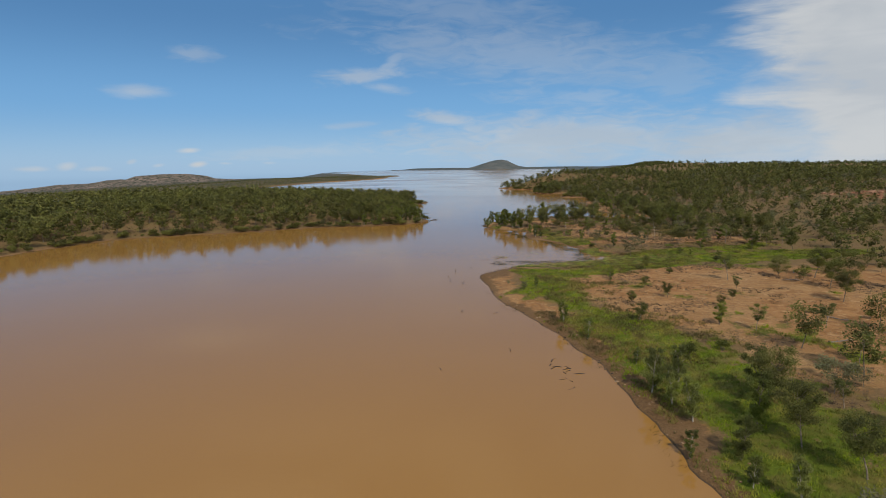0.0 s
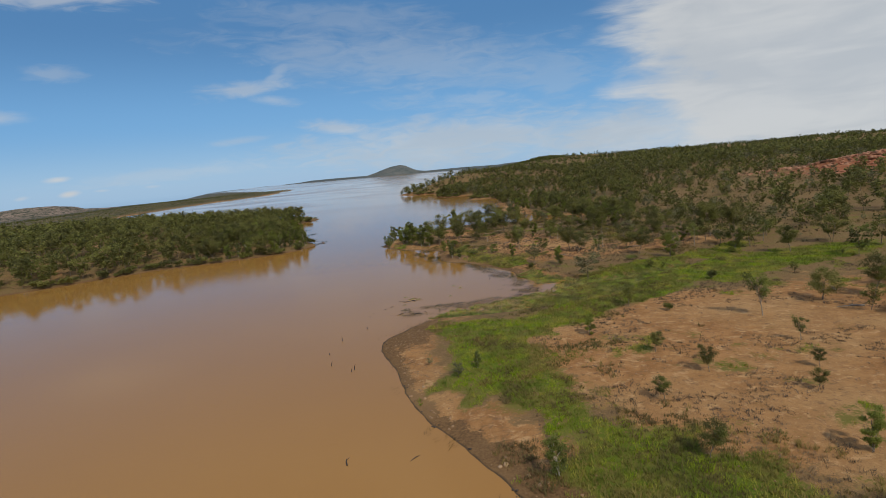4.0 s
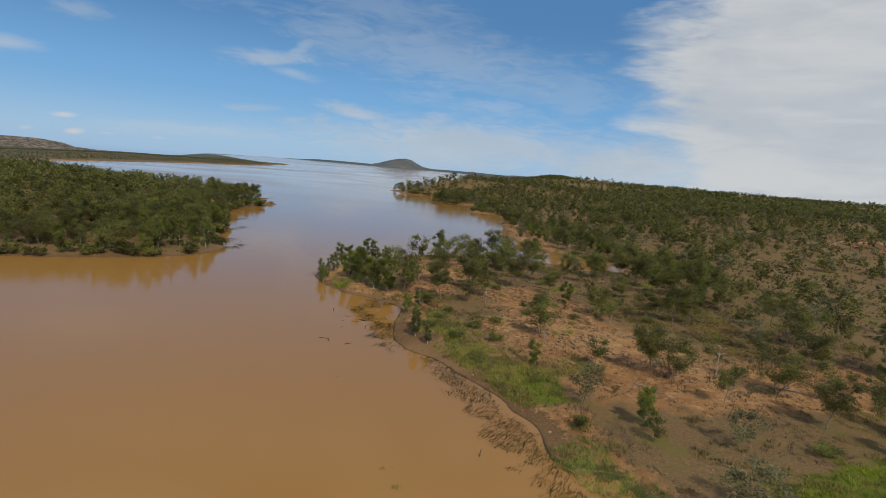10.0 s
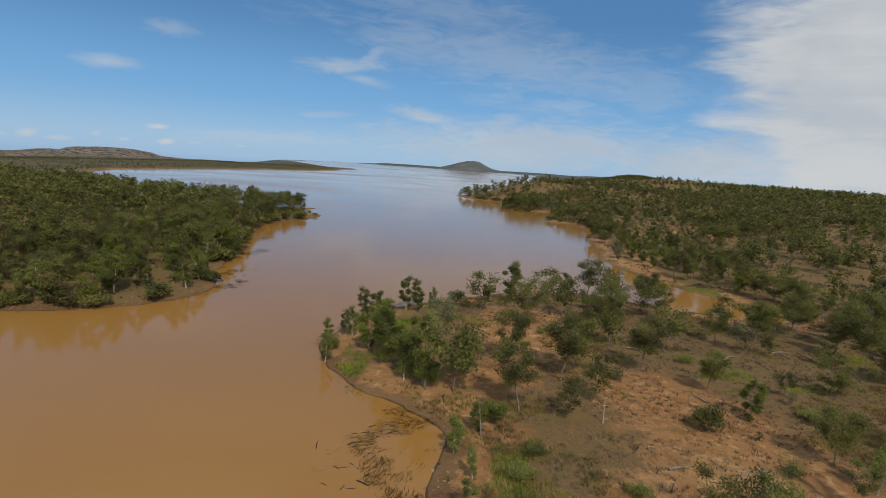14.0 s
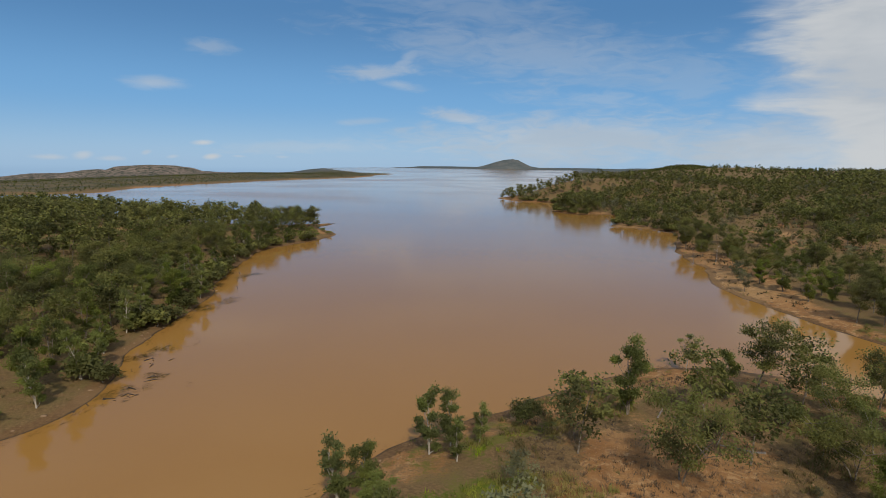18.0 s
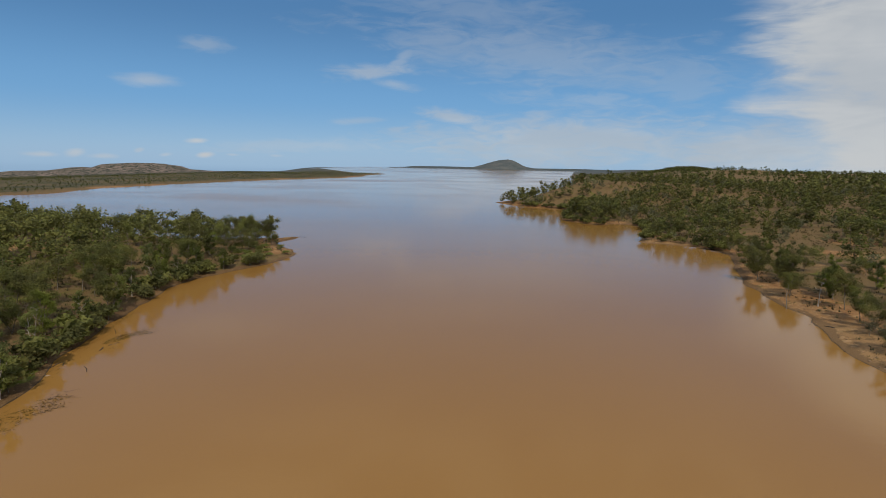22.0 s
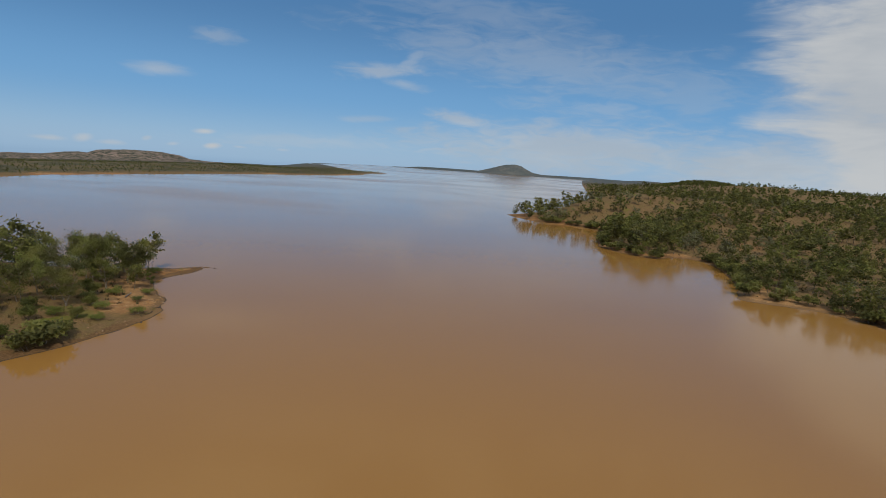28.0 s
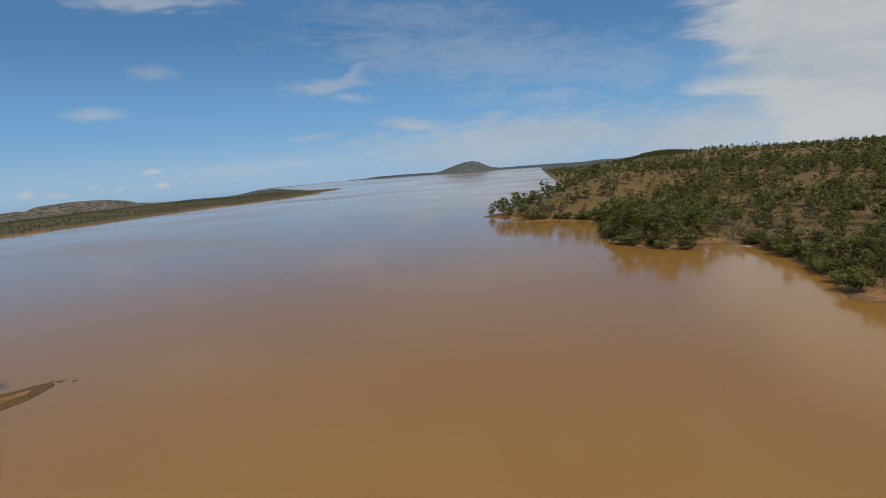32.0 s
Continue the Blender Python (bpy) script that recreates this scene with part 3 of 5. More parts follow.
def build_range():
    """A long rocky range far behind the western shore."""
    m, t, sh = material("range_scrub")
    p = world_place(t)
    rock = blend(t, ramp(t, noise_of(t, p, 0.006, 5.0, 0.6), 0.4, 0.6), (0.340, 0.262, 0.215), (0.235, 0.195, 0.160))
    rock = blend(t, ramp(t, noise_of(t, p, 0.05, 6.0, 0.72), 0.47, 0.56), rock, (0.075, 0.085, 0.068))
    rock = blend(t, ramp(t, noise_of(t, p, 0.009, 4.0, 0.6), 0.52, 0.64, 0.0, 0.45), rock, (0.095, 0.098, 0.070))
    link(t, rock, sh.inputs["Base Color"])
    sh.inputs["Roughness"].default_value = 1.0
    sh.inputs["Specular IOR Level"].default_value = 0.0
    bump(t, sh, noise_of(t, p, 0.02, 6.0, 0.65), 1.0, 25.0)
    way = np.linspace(-62, -25.5, 300)
    top = np.interp(way, [-62, -47, -45, -43.1, -40.8, -39.2, -38.3, -37.7, -37.0, -36.0, -34.2, -32.1, -30.7, -29.9, -28.8, -27.2, -25.5],
                    [-1.9, -1.75, -1.55, -1.25, -1.18, -0.90, -0.84, -0.90, -0.63, -0.52, -0.40, -0.48, -0.66, -0.95, -1.04, -1.12, -1.5])
    depth = np.linspace(0, 1, 26)
    ga, gd = np.meshgrid(np.radians(way), depth)
    away = 2650 + 1300 * gd
    x, y = 5 + away * np.sin(ga), 280 + away * np.cos(ga)
    foot = foreland(x, y) - 12
    crest = 30 + 3300 * np.tan(np.radians(top))[None] + 2.5 * rough(x, y, 70, 55)
    rise = np.sin(np.pi * gd) ** 1.2 * (1 + 0.45 * rough(x, y, 170, 53) * np.sin(2 * np.pi * gd) ** 2)
    z = foot + (crest - foot) * np.clip(rise, 0, 1.03)
    idx = np.arange(x.size).reshape(x.shape)
    faces = np.stack([idx[:-1, :-1], idx[:-1, 1:], idx[1:, 1:], idx[1:, :-1]], -1).reshape(-1, 4)
    tagged(new("distant_range", mesh_of("distant_range", np.stack([x, y, z], -1).reshape(-1, 3), faces, m, True)), "long low rocky range with dark scrub on the horizon", "hills", kind="structure")


build_range()


def build_mount():
    """The steep-sided table hill over the lake's far end, and the low land that trails off from it, with blue distance
    haze in their colour.
    """
    m, t, sh = material("hazy_mount_scrub")
    p = world_place(t)
    # scrub tones shifted to blue-grey to stand in for the haze of distance
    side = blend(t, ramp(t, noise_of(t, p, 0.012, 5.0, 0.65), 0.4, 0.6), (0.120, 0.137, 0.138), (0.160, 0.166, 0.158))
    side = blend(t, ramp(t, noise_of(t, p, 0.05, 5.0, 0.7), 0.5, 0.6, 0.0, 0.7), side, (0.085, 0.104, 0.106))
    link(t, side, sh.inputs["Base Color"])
    sh.inputs["Roughness"].default_value, sh.inputs["Specular IOR Level"].default_value = 1.0, 0.0
    bump(t, sh, noise_of(t, p, 0.03, 6.0, 0.65), 0.8, 14.0)
    gx, gy = np.meshgrid(np.linspace(-900, 1100, 220), np.linspace(4400, 5000, 40))
    form = np.interp(gx, [-900, -700, -520, -300, -235, -165, -70, -20, 40, 85, 125, 180, 240, 420, 700, 1000, 1100], [2, 9, 7, 7, 13, 32, 62, 74, 79, 70, 49, 25, 16, 10, 11, 6, 0])
    body = np.sin(np.pi * np.clip((gy - 4400) / 600, 0, 1)) ** 0.8
    z = -2 + (form + 1.5 * rough(gx, gy, 60, 57)) * body * (1 + 0.10 * rough(gx, gy, 130, 56) * np.sin(np.pi * (gy - 4400) / 300) ** 2)
    idx = np.arange(gx.size).reshape(gx.shape)
    faces = np.stack([idx[:-1, :-1], idx[:-1, 1:], idx[1:, 1:], idx[1:, :-1]], -1).reshape(-1, 4)
    tagged(new("distant_mount", mesh_of("distant_mount", np.stack([gx, gy, z], -1).reshape(-1, 3), faces, m, True)), "grey-green table hill beyond the far end of the lake, tinted with haze", "hill", kind="structure")


build_mount()
BASIN = [(-1200, -700), (1500, -700), (1500, 4600), (-1050, 4600), (-1040, 3900), (-960, 3000), (-690, 2420), (-490, 2000), (-410, 1900), (-380, 1750), (-355, 1600), (-345, 1450),
         (-370, 1340), (-417, 1165), (-440, 1000), (-447, 900), (-441, 800), (-437, 745), (-500, 695), (-740, 590), (-1200, 470)]
lake = bpy.data.meshes.new("water")
lake.from_pydata([(x, y, 0.0) for x, y in BASIN], [], [tuple(range(len(BASIN)))])
lake.materials.append(WATER)
tagged(new("water", lake), "still muddy brown lake water", "water", kind="structure")

# ---- plants: the shapes ----
RNG = np.random.default_rng(11)


def tube(points, radii, sides=6):
    """A bent, tapering stem as vertices and quads."""
    p, out = np.array(points, float), []
    for i in range(len(p)):
        d = p[min(i + 1, len(p) - 1)] - p[max(i - 1, 0)]
        d = d / (np.linalg.norm(d) + 1e-9)
        u = np.cross(d, (0.31, 0.95, 0.05))
        u /= np.linalg.norm(u) + 1e-9
        v = np.cross(d, u)
        a = np.arange(sides) * 2 * np.pi / sides
        out.append(p[i] + radii[i] * (np.cos(a)[:, None] * u + np.sin(a)[:, None] * v))
    faces = []
    for i in range(len(p) - 1):
        for k in range(sides):
            a, b = i * sides + k, i * sides + (k + 1) % sides
            faces.append((a, b, b + sides, a + sides))
    return np.concatenate(out), np.array(faces)


def joined(pieces):
    vs, fs, n = [], [], 0
    for v, f in pieces:
        vs.append(v)
        fs.append(f + n)
        n += len(v)
    return np.concatenate(vs), np.concatenate(fs)


def sprays(centres, length, width, droop, rng):
    """Small leaf sprays, one pointed face at each centre."""
    n = len(centres)
    a, tilt = rng.uniform(0, 2 * np.pi, n), rng.normal(-droop, 0.55, n)
    d = np.stack([np.cos(a) * np.cos(tilt), np.sin(a) * np.cos(tilt), np.sin(tilt)], -1)
    side = np.cross(d, rng.normal(0, 1, (n, 3)) + np.array((0.2, -0.7, 1.7)))
    side /= np.linalg.norm(side, axis=1)[:, None] + 1e-9
    ln, wd = length * rng.uniform(0.65, 1.35, (n, 1)), width * rng.uniform(0.65, 1.35, (n, 1))
    v = np.stack([centres - d * ln * 0.4 + side * wd * 0.5, centres - d * ln * 0.4 - side * wd * 0.5, centres + d * ln * 0.6], 1)
    return v.reshape(-1, 3), np.arange(3 * n).reshape(-1, 3)


def clump_points(centre, size, n, rng):
    d = rng.normal(0, 1, (n, 3))
    d /= np.linalg.norm(d, axis=1)[:, None]
    r = np.minimum(np.abs(rng.normal(0.66, 0.26, (n, 1))), 1.12)
    p = d * r * np.array(size)
    p[:, 2] = np.where(p[:, 2] < 0, p[:, 2] * 0.6, p[:, 2])
    return centre + p + rng.normal(0, 0.08, (n, 3))


def gum_shape(rng, height, spread, clear, clumps, per, leaf, lean=0.12, sides=6, size=1.0, stems=1):
    """Trunk, limbs and a crown in separate clumps with gaps between them. clear: the share of the height below the crown."""
    wood, crown = [], []
    for stem in range(stems):
        lx, ly = rng.normal(0, lean, 2) * height * (1 + 0.8 * (stems > 1))
        root = np.array((rng.normal(0, 0.15), rng.normal(0, 0.15), -0.25)) if stems > 1 else np.array((0, 0, -0.25))
        h = height * (rng.uniform(0.8, 1.0) if stem else 1.0)
        levels = np.linspace(0, 1, 6)
        line = np.stack([root[0] + lx * levels ** 1.5 + rng.normal(0, 0.012, 6) * h * levels, root[1] + ly * levels ** 1.5 + rng.normal(0, 0.012, 6) * h * levels,
                         -0.25 + (h * 0.84 + 0.25) * levels], -1)
        base = 0.013 * height + 0.025
        wood.append(tube(line, base * (1 - 0.82 * levels) * (0.75 if stems > 1 else 1), sides))
        count = max(2, clumps // stems)
        for k in range(count):
            u = clear + (0.97 - clear) * ((k + rng.random() * 0.8) / count)
            i = np.interp(u / 0.97, levels, np.arange(6))
            lo = int(i)
            start = line[lo] + (line[min(lo + 1, 5)] - line[lo]) * (i - lo) - np.array((0, 0, 0.09 * h))
            a = k * 2.4 + rng.normal(0, 0.5)
            wide = np.sin(np.pi * np.clip((u - clear) / (1.04 - clear), 0.12, 1)) ** 0.6
            reach = spread * rng.uniform(0.45, 1.0) * wide
            end = np.array((line[lo][0] + np.cos(a) * reach, line[lo][1] + np.sin(a) * reach, h * min(1.0, u + rng.uniform(0.0, 0.07))))
            mid = (start + end) / 2 + np.array((0, 0, -0.06 * h * rng.random()))
            wood.append(tube([start, mid, end], [base * 0.36, base * 0.24, base * 0.07], max(3, sides - 2)))
            r = spread * rng.uniform(0.32, 0.62) * size
            n = int(per * rng.uniform(0.7, 1.3))
            crown.append(clump_points(end, (r, r, r * rng.uniform(0.6, 0.95)), n, rng))
            if rng.random() < 0.7:
                crown.append(clump_points(mid * 0.4 + end * 0.6, (r * 0.6, r * 0.6, r * 0.5), n // 3, rng))
    return wood, sprays(np.concatenate(crown), leaf[0], leaf[1], leaf[2], rng)


def bush_shape(rng, height, spread, per, leaf, sides=4):
    wood, crown = [], []
    for k in range(5):
        a = k * 1.3 + rng.normal(0, 0.3)
        end = np.array((np.cos(a) * spread * 0.5, np.sin(a) * spread * 0.5, height * rng.uniform(0.45, 0.75)))
        wood.append(tube([(0, 0, -0.2), end * 0.5 + np.array((0, 0, 0.1)), end], [0.05, 0.035, 0.015], sides))
        crown.append(clump_points(end, (spread * 0.45, spread * 0.45, height * 0.38), per, rng))
    crown.append(clump_points(np.array((0, 0, height * 0.62)), (spread * 0.5, spread * 0.5, height * 0.36), per, rng))
    return wood, sprays(np.concatenate(crown), leaf[0], leaf[1], leaf[2], rng)


def dead_shape(rng, height):
    wood = []
    lx, ly = rng.normal(0, 0.16, 2) * height
    levels = np.linspace(0, 1, 5)
    line = np.stack([lx * levels ** 1.3, ly * levels ** 1.3, -0.25 + (height + 0.25) * levels], -1)
    wood.append(tube(line, 0.13 * (1 - 0.85 * levels), 6))
    for k in range(7):
        i = 1 + int(rng.integers(0, 4))
        a = rng.uniform(0, 2 * np.pi)
        out = np.array((np.cos(a), np.sin(a), rng.uniform(0.2, 0.9))) * height * rng.uniform(0.15, 0.34)
        bend = out * 0.55 + rng.normal(0, 0.06, 3) * height
        wood.append(tube([line[i], line[i] + bend, line[i] + out], [0.055, 0.035, 0.01], 4))
        tip = line[i] + bend
        wood[-1] = joined([wood[-1], tube([tip, tip + rng.normal(0, 0.1, 3) * height + np.array((0, 0, 0.05 * height))], [0.03, 0.008], 4)])
    return wood


def part(name, mesh, parent, label=""):
    ob = new(name, mesh)
    ob.parent = parent
    return tagged(ob, label)


def plant(name, wood, leaves, bark, leaf, label, category, group):
    """A plant as an Empty with its parts, far below; copies of it are planted."""
    root = new(name)
    root.empty_display_size = 0.3
    if wood is not None:
        for k, piece in enumerate(wood):
            thick = np.ptp(piece[0], axis=0)[2] > 0.8 * max(np.ptp(w[0], axis=0)[2] for w in wood)
            stem = name == "shrub" or k == 0 or (thick and piece[0][:, 2].min() < 0)
            part("stem" if name == "shrub" else "trunk" if stem else "limb", mesh_of("limb", *piece, bark, True), root)
    if leaves is not None:
        part("crown", mesh_of("crown", *leaves, leaf), root)
    return tagged(root, label, category, group)


def shapes(count, maker, seed):
    return [maker(np.random.default_rng(seed + k)) for k in range(count)]


HANG = (0.27, 0.13, 0.5)
KINDS = {}


def add_kind(key, name, made, bark, leaf, label, category, group, size):
    """size: the height at which each of the shapes is built."""
    KINDS[key] = [(plant(name, w, l, bark, leaf, label, category, group), size) for w, l in made]


add_kind("gum", "gum_tree", shapes(5, lambda r: gum_shape(r, 8.0, 2.85, 0.42, 14, 350, HANG), 100), BARK, LEAF,
         "grey-barked gum tree with dark green leaf clumps", "tree", "gum trees on the shores", 8.0)
add_kind("wide", "gum_tree", shapes(4, lambda r: gum_shape(r, 7.0, 3.5, 0.30, 15, 330, HANG, 0.16, 6, 0.95, 2), 130), BARK, LEAF,
         "broad forked gum tree with several leaning stems", "tree", "gum trees on the shores", 7.0)
add_kind("slim", "gum_sapling", shapes(4, lambda r: gum_shape(r, 6.0, 1.25, 0.14, 15, 170, HANG, 0.09), 160), BARK_WHITE, LEAF_PALE,
         "slender white-barked sapling with pale green leaves", "tree", "pale saplings along the shore", 6.0)
add_kind("dense", "paperbark_tree", shapes(4, lambda r: gum_shape(r, 8.0, 2.0, 0.10, 19, 320, HANG, 0.05, 6, 0.95, 2), 190), BARK, LEAF_BRIGHT,
         "dense bright green tree leafy almost to the ground", "tree", "dense trees at the water", 8.0)
add_kind("thin", "gum_tree", shapes(3, lambda r: gum_shape(r, 7.0, 2.2, 0.45, 9, 190, HANG, 0.18), 220), BARK_PALE, LEAF_PALE,
         "thin pale-trunked gum tree with a sparse crown", "tree", "gum trees on the shores", 7.0)
add_kind("bush", "shrub", shapes(4, lambda r: bush_shape(r, 2.4, 1.7, 260, (0.24, 0.14, 0.2)), 250), BARK, LEAF_DARK,
         "low dark green shrub", "shrub", "shrubs on the banks", 2.4)
add_kind("grey", "shrub", shapes(3, lambda r: bush_shape(r, 1.6, 2.0, 240, (0.20, 0.11, 0.1)), 280), BARK, LEAF_PALE,
         "low pale grey-green shrub", "shrub", "shrubs on the banks", 1.6)
KINDS["dead"] = [(plant("dead_tree", dead_shape(np.random.default_rng(310 + k), 5.0), None, DEADWOOD if k else BARK_WHITE, None,
                        "leafless bleached dead tree", "tree", "dead trees"), 5.0) for k in range(3)]
PLANTED = []          # x, y, reach of every single plant, so that none grows through another
USED = set()


def ground_at(x, y):
    return land(np.array(x, float), np.array(y, float))


def put(key, x, y, height, z, turn=None, wide=1.0):
    """Plants one of that kind. The first of each shape is the original itself."""
    k = len(PLANTED) % len(KINDS[key])
    root, size = KINDS[key][k]
    f = height / size
    m = Matrix.LocRotScale((x, y, z), Euler((0, 0, RNG.uniform(0, 6.28) if turn is None else turn)), (f * wide, f * wide, f))
    if (key, k) in USED:
        copy_thing(root, m)
    else:
        USED.add((key, k))
        ORIGINALS.append((root, m))
    PLANTED.append((x, y))


ORIGINALS = []
# single trees and shrubs: x, y, height
SLIM = [(-44, 322, 6.5), (-45.5, 331, 7.0), (-50, 341, 6.2), (-53.5, 351, 7.2), (-57, 362, 6.4), (-59, 375, 6.8), (-47, 336, 5.2), (-55, 357, 5.0), (-64, 392, 6.5), (-68, 408, 6.0), (-73, 428, 6.6), (25, 53, 3.4), (21, 59, 3.3), (24, 67, 5.4), (21.5, 76, 6.5), (22, 87, 2.7), (16.5, 100, 4.0), (13.5, 111, 4.4), (10, 141, 2.6), (17, 247, 4.8), (28, 50, 4.5),
        (23, 72, 5.0), (26, 79, 5.6), (30, 244, 2.4), (-4.5, 287, 4.5), (-3, 299, 5.2), (2.5, 304, 5.1), (9, 321, 4.2), (4, 318, 6.8), (8, 281, 6), (-50, 318, 5), (-6, 295, 4.2), (-2.5, 308, 6.4), (0.5, 306, 4.4), (7, 316.5, 4.4), (6, 320, 6.0), (-5, 301, 3.6), (17, 251, 3.6), (15.5, 263, 4.2), (19, 243, 3.2), (17.5, 258, 3.0)]
GUM = [(28, 110, 3.7), (30, 123, 2.9), (39, 129, 3.4), (36, 138, 3.1), (43, 164, 3.9), (47, 120, 2.6), (52, 126, 2.4), (-79, 509.5, 8.8), (-83.5, 505, 9.4), (-88, 513, 9.0), (36, 54, 6.2), (33, 60, 6.8), (34, 71, 7.5), (74, 124, 7.0), (79, 138, 6.6), (83, 152, 7.4), (99, 195, 6.8), (68, 215, 7.0),
       (103, 225, 10), (98, 230, 10.5), (53, 232, 7.6), (95, 265, 7.6), (30, 284, 9.9), (23, 289, 8.7), (90, 289, 10.5), (43, 290, 8.2), (45, 340, 9.4), (57, 335, 8.1)]
WIDE = [(55, 230, 6.4), (75, 154, 5.9), (115, 201, 7.2), (69, 226, 7.5), (88, 250, 8.0), (67, 266, 6.3), (28, 315, 8.0), (55, 324, 8.4),
        (-80, 514, 8.0), (-87, 508, 8.5), (-93, 516, 8.5), (-100, 506, 8.8), (-84, 497, 7), (-90, 499, 7.6), (-79, 503, 6.2), (-97, 512, 8.0), (-75, 488, 6.0), (-82, 486, 7.2), (49, 329, 6.5), (69, 286, 5.9), (40, 250, 5.6), (96, 319, 9.8)]
DENSE = [(-49, 326, 8.4), (-52.5, 334, 7.4), (-57, 346, 8.2), (-62, 368, 8.0), (-69, 400, 7.6), (-53, 319, 7.8), (-75.5, 512, 3.8), (11, 278.5, 9.6), (4.5, 287, 8.4), (1, 292, 7.0), (35, 75, 6.6), (31, 66, 6.4), (-0.5, 309, 5.7), (30, 149, 3.9), (42, 107, 4.3), (35, 234, 4.2),
         (3, 295, 7.2), (8, 284, 8.0), (26, 329.5, 9.0), (37, 301.5, 5.0), (44, 312, 6.5), (21, 333, 4.2), (18, 268, 3.6), (26, 58, 5.2)]
THIN = [(47, 103, 4.8), (60, 105, 4.9), (55, 87, 5.1), (57, 136, 3.6), (60, 149, 7.2), (104, 213, 5.9), (78, 219, 6.0), (58, 221, 6.0), (40, 247, 7.6), (53, 256, 5.0),
        (57, 260, 5.5), (34, 299, 5.4), (38, 347, 5.4), (43, 70, 4.0)]
BUSH = [(-72, 490, 2.2), (-77, 497, 2.4), (-69, 483, 2.0), (-74, 479, 2.3), (-71, 471, 2.4), (-81, 500, 2.2), (-66, 477, 1.9), (-79, 490, 2.5), (45, 271, 3.1), (14, 326, 3.1), (43, 328, 3.2), (20, 270, 2.6),
        (48, 158, 1.6), (84, 143, 2.0), (90, 128, 1.8), (72, 112, 1.6), (68, 178, 2.0), (36, 214, 1.6), (60, 247, 2.2), (26, 296, 1.6), (3, 297, 2.0), (-5, 292, 2.2),
        (31, 90, 2.0), (37, 92, 1.8)]
GREY = [(24, 246, 1.5), (28, 252, 1.4), (22, 258, 1.6), (31, 245, 1.3), (19.5, 252, 1.5), (33, 256, 1.2), (-70, 503, 1.3), (-74, 499, 1.6), (-69, 489, 1.5), (-76, 494, 1.4), (-73, 483, 1.7), (-80, 521, 1.3), (-63, 490, 1.4), (-66, 484, 1.2), (-70, 476, 1.5), (-68, 497, 1.1), (24, 263, 1.4),
        (50, 262, 1.2), (60, 276, 1.5), (38, 286, 1.3), (52, 296, 1.4), (66, 262, 1.5), (36, 310, 1.2), (30, 306, 1.0)]
DEAD = [(64, 233, 4.6), (18.5, 267, 4.0), (45, 258, 2.6), (33, 271, 3.0), (82, 404, 6.0), (86, 380, 5.0), (77, 447, 5.0), (-68, 397, 5.0), (70, 446, 4.5)]
for key, table in (("slim", SLIM), ("gum", GUM), ("wide", WIDE), ("dense", DENSE), ("thin", THIN), ("bush", BUSH), ("grey", GREY), ("dead", DEAD)):
    heights = ground_at([p[0] for p in table], [p[1] for p in table])[0]
    for (x, y, h), z in zip(table, heights):
        put(key, x, y, h, z - 0.05)


def scatter(x0, x1, y0, y1, step, seed):
    """Jittered places over a stretch of the plan."""
    r = np.random.default_rng(seed)
    gx, gy = np.meshgrid(np.arange(x0, x1, step), np.arange(y0, y1, step))
    return gx.ravel() + r.uniform(-0.48, 0.48, gx.size) * step, gy.ravel() + r.uniform(-0.48, 0.48, gx.size) * step, r.random(gx.size), r


def clear_of(x, y, gap):
    p = np.array(PLANTED)
    keep = np.ones(len(x), bool)
    for px, py in p:
        keep &= (x - px) ** 2 + (y - py) ** 2 > gap * gap
    return keep


OPEN = [(58, 120, 32, 44, 10), (60, 186, 62, 18, 4), (28, 160, 28, 20, 10), (30, 100, 10, 60, 8), (44, 245, 24, 16, 20), (24, 304, 10, 16, 0), (28, 225, 14, 12, 30)]


def openness(x, y):
    return np.clip(sum(mound(x, y, *o) for o in OPEN), 0, 1)


# woods near the water, tree by tree: the island's front, the peninsula and the far side of the cove
def near_woods():
    x, y, u, r = scatter(-150, 130, 205, 560, 5.4, 5)
    z, bank, isle, far, s = ground_at(x, y)
    on_isle = (isle > 1.6) & (x > -128) & (isle < 46) & ~((y > 503) & (isle < 6))
    on_bank = (bank > 2.5) & (x < 128) & (bank < 60)
    want = np.where(on_isle, 0.80 + 0.5 * rough(x, y, 14, 73), np.where(on_bank, 0.52 + 0.5 * rough(x, y, 34, 71), 0)) * (1 - 1.05 * openness(x, y)) * np.where((bank > 0) & (y < 352) & (x < 100), 0.14 + 0.6 * smooth(x, 58, 85), 1)
    keep = (u < want) & (on_isle | on_bank) & clear_of(x, y, 4.2)
    order = np.argsort(np.abs(x - 8 + (y > 540) * 200)[keep])
    xs, ys, zs, ins, isl = [a[keep][order] for a in (x, y, z, s, on_isle)]
    for i in range(min(len(xs), 235)):
        edge = ins[i] < 9
        kind = r.choice(["dense", "slim", "gum", "grey", "bush"], p=[0.40, 0.30, 0.2, 0.04, 0.06]) if edge and isl[i] else \
            r.choice(["gum", "wide", "dense", "thin", "bush", "grey"], p=[0.36, 0.2, 0.2, 0.12, 0.06, 0.06])
        tall = {"gum": 8.2, "wide": 7.4, "dense": 7.6, "slim": 6.8, "thin": 7.0, "bush": 2.2, "grey": 1.6}[kind] * r.uniform(0.72, 1.2)
        put(str(kind), xs[i], ys[i], tall * (1.0 if isl[i] else 0.92), zs[i] - 0.05)


near_woods()


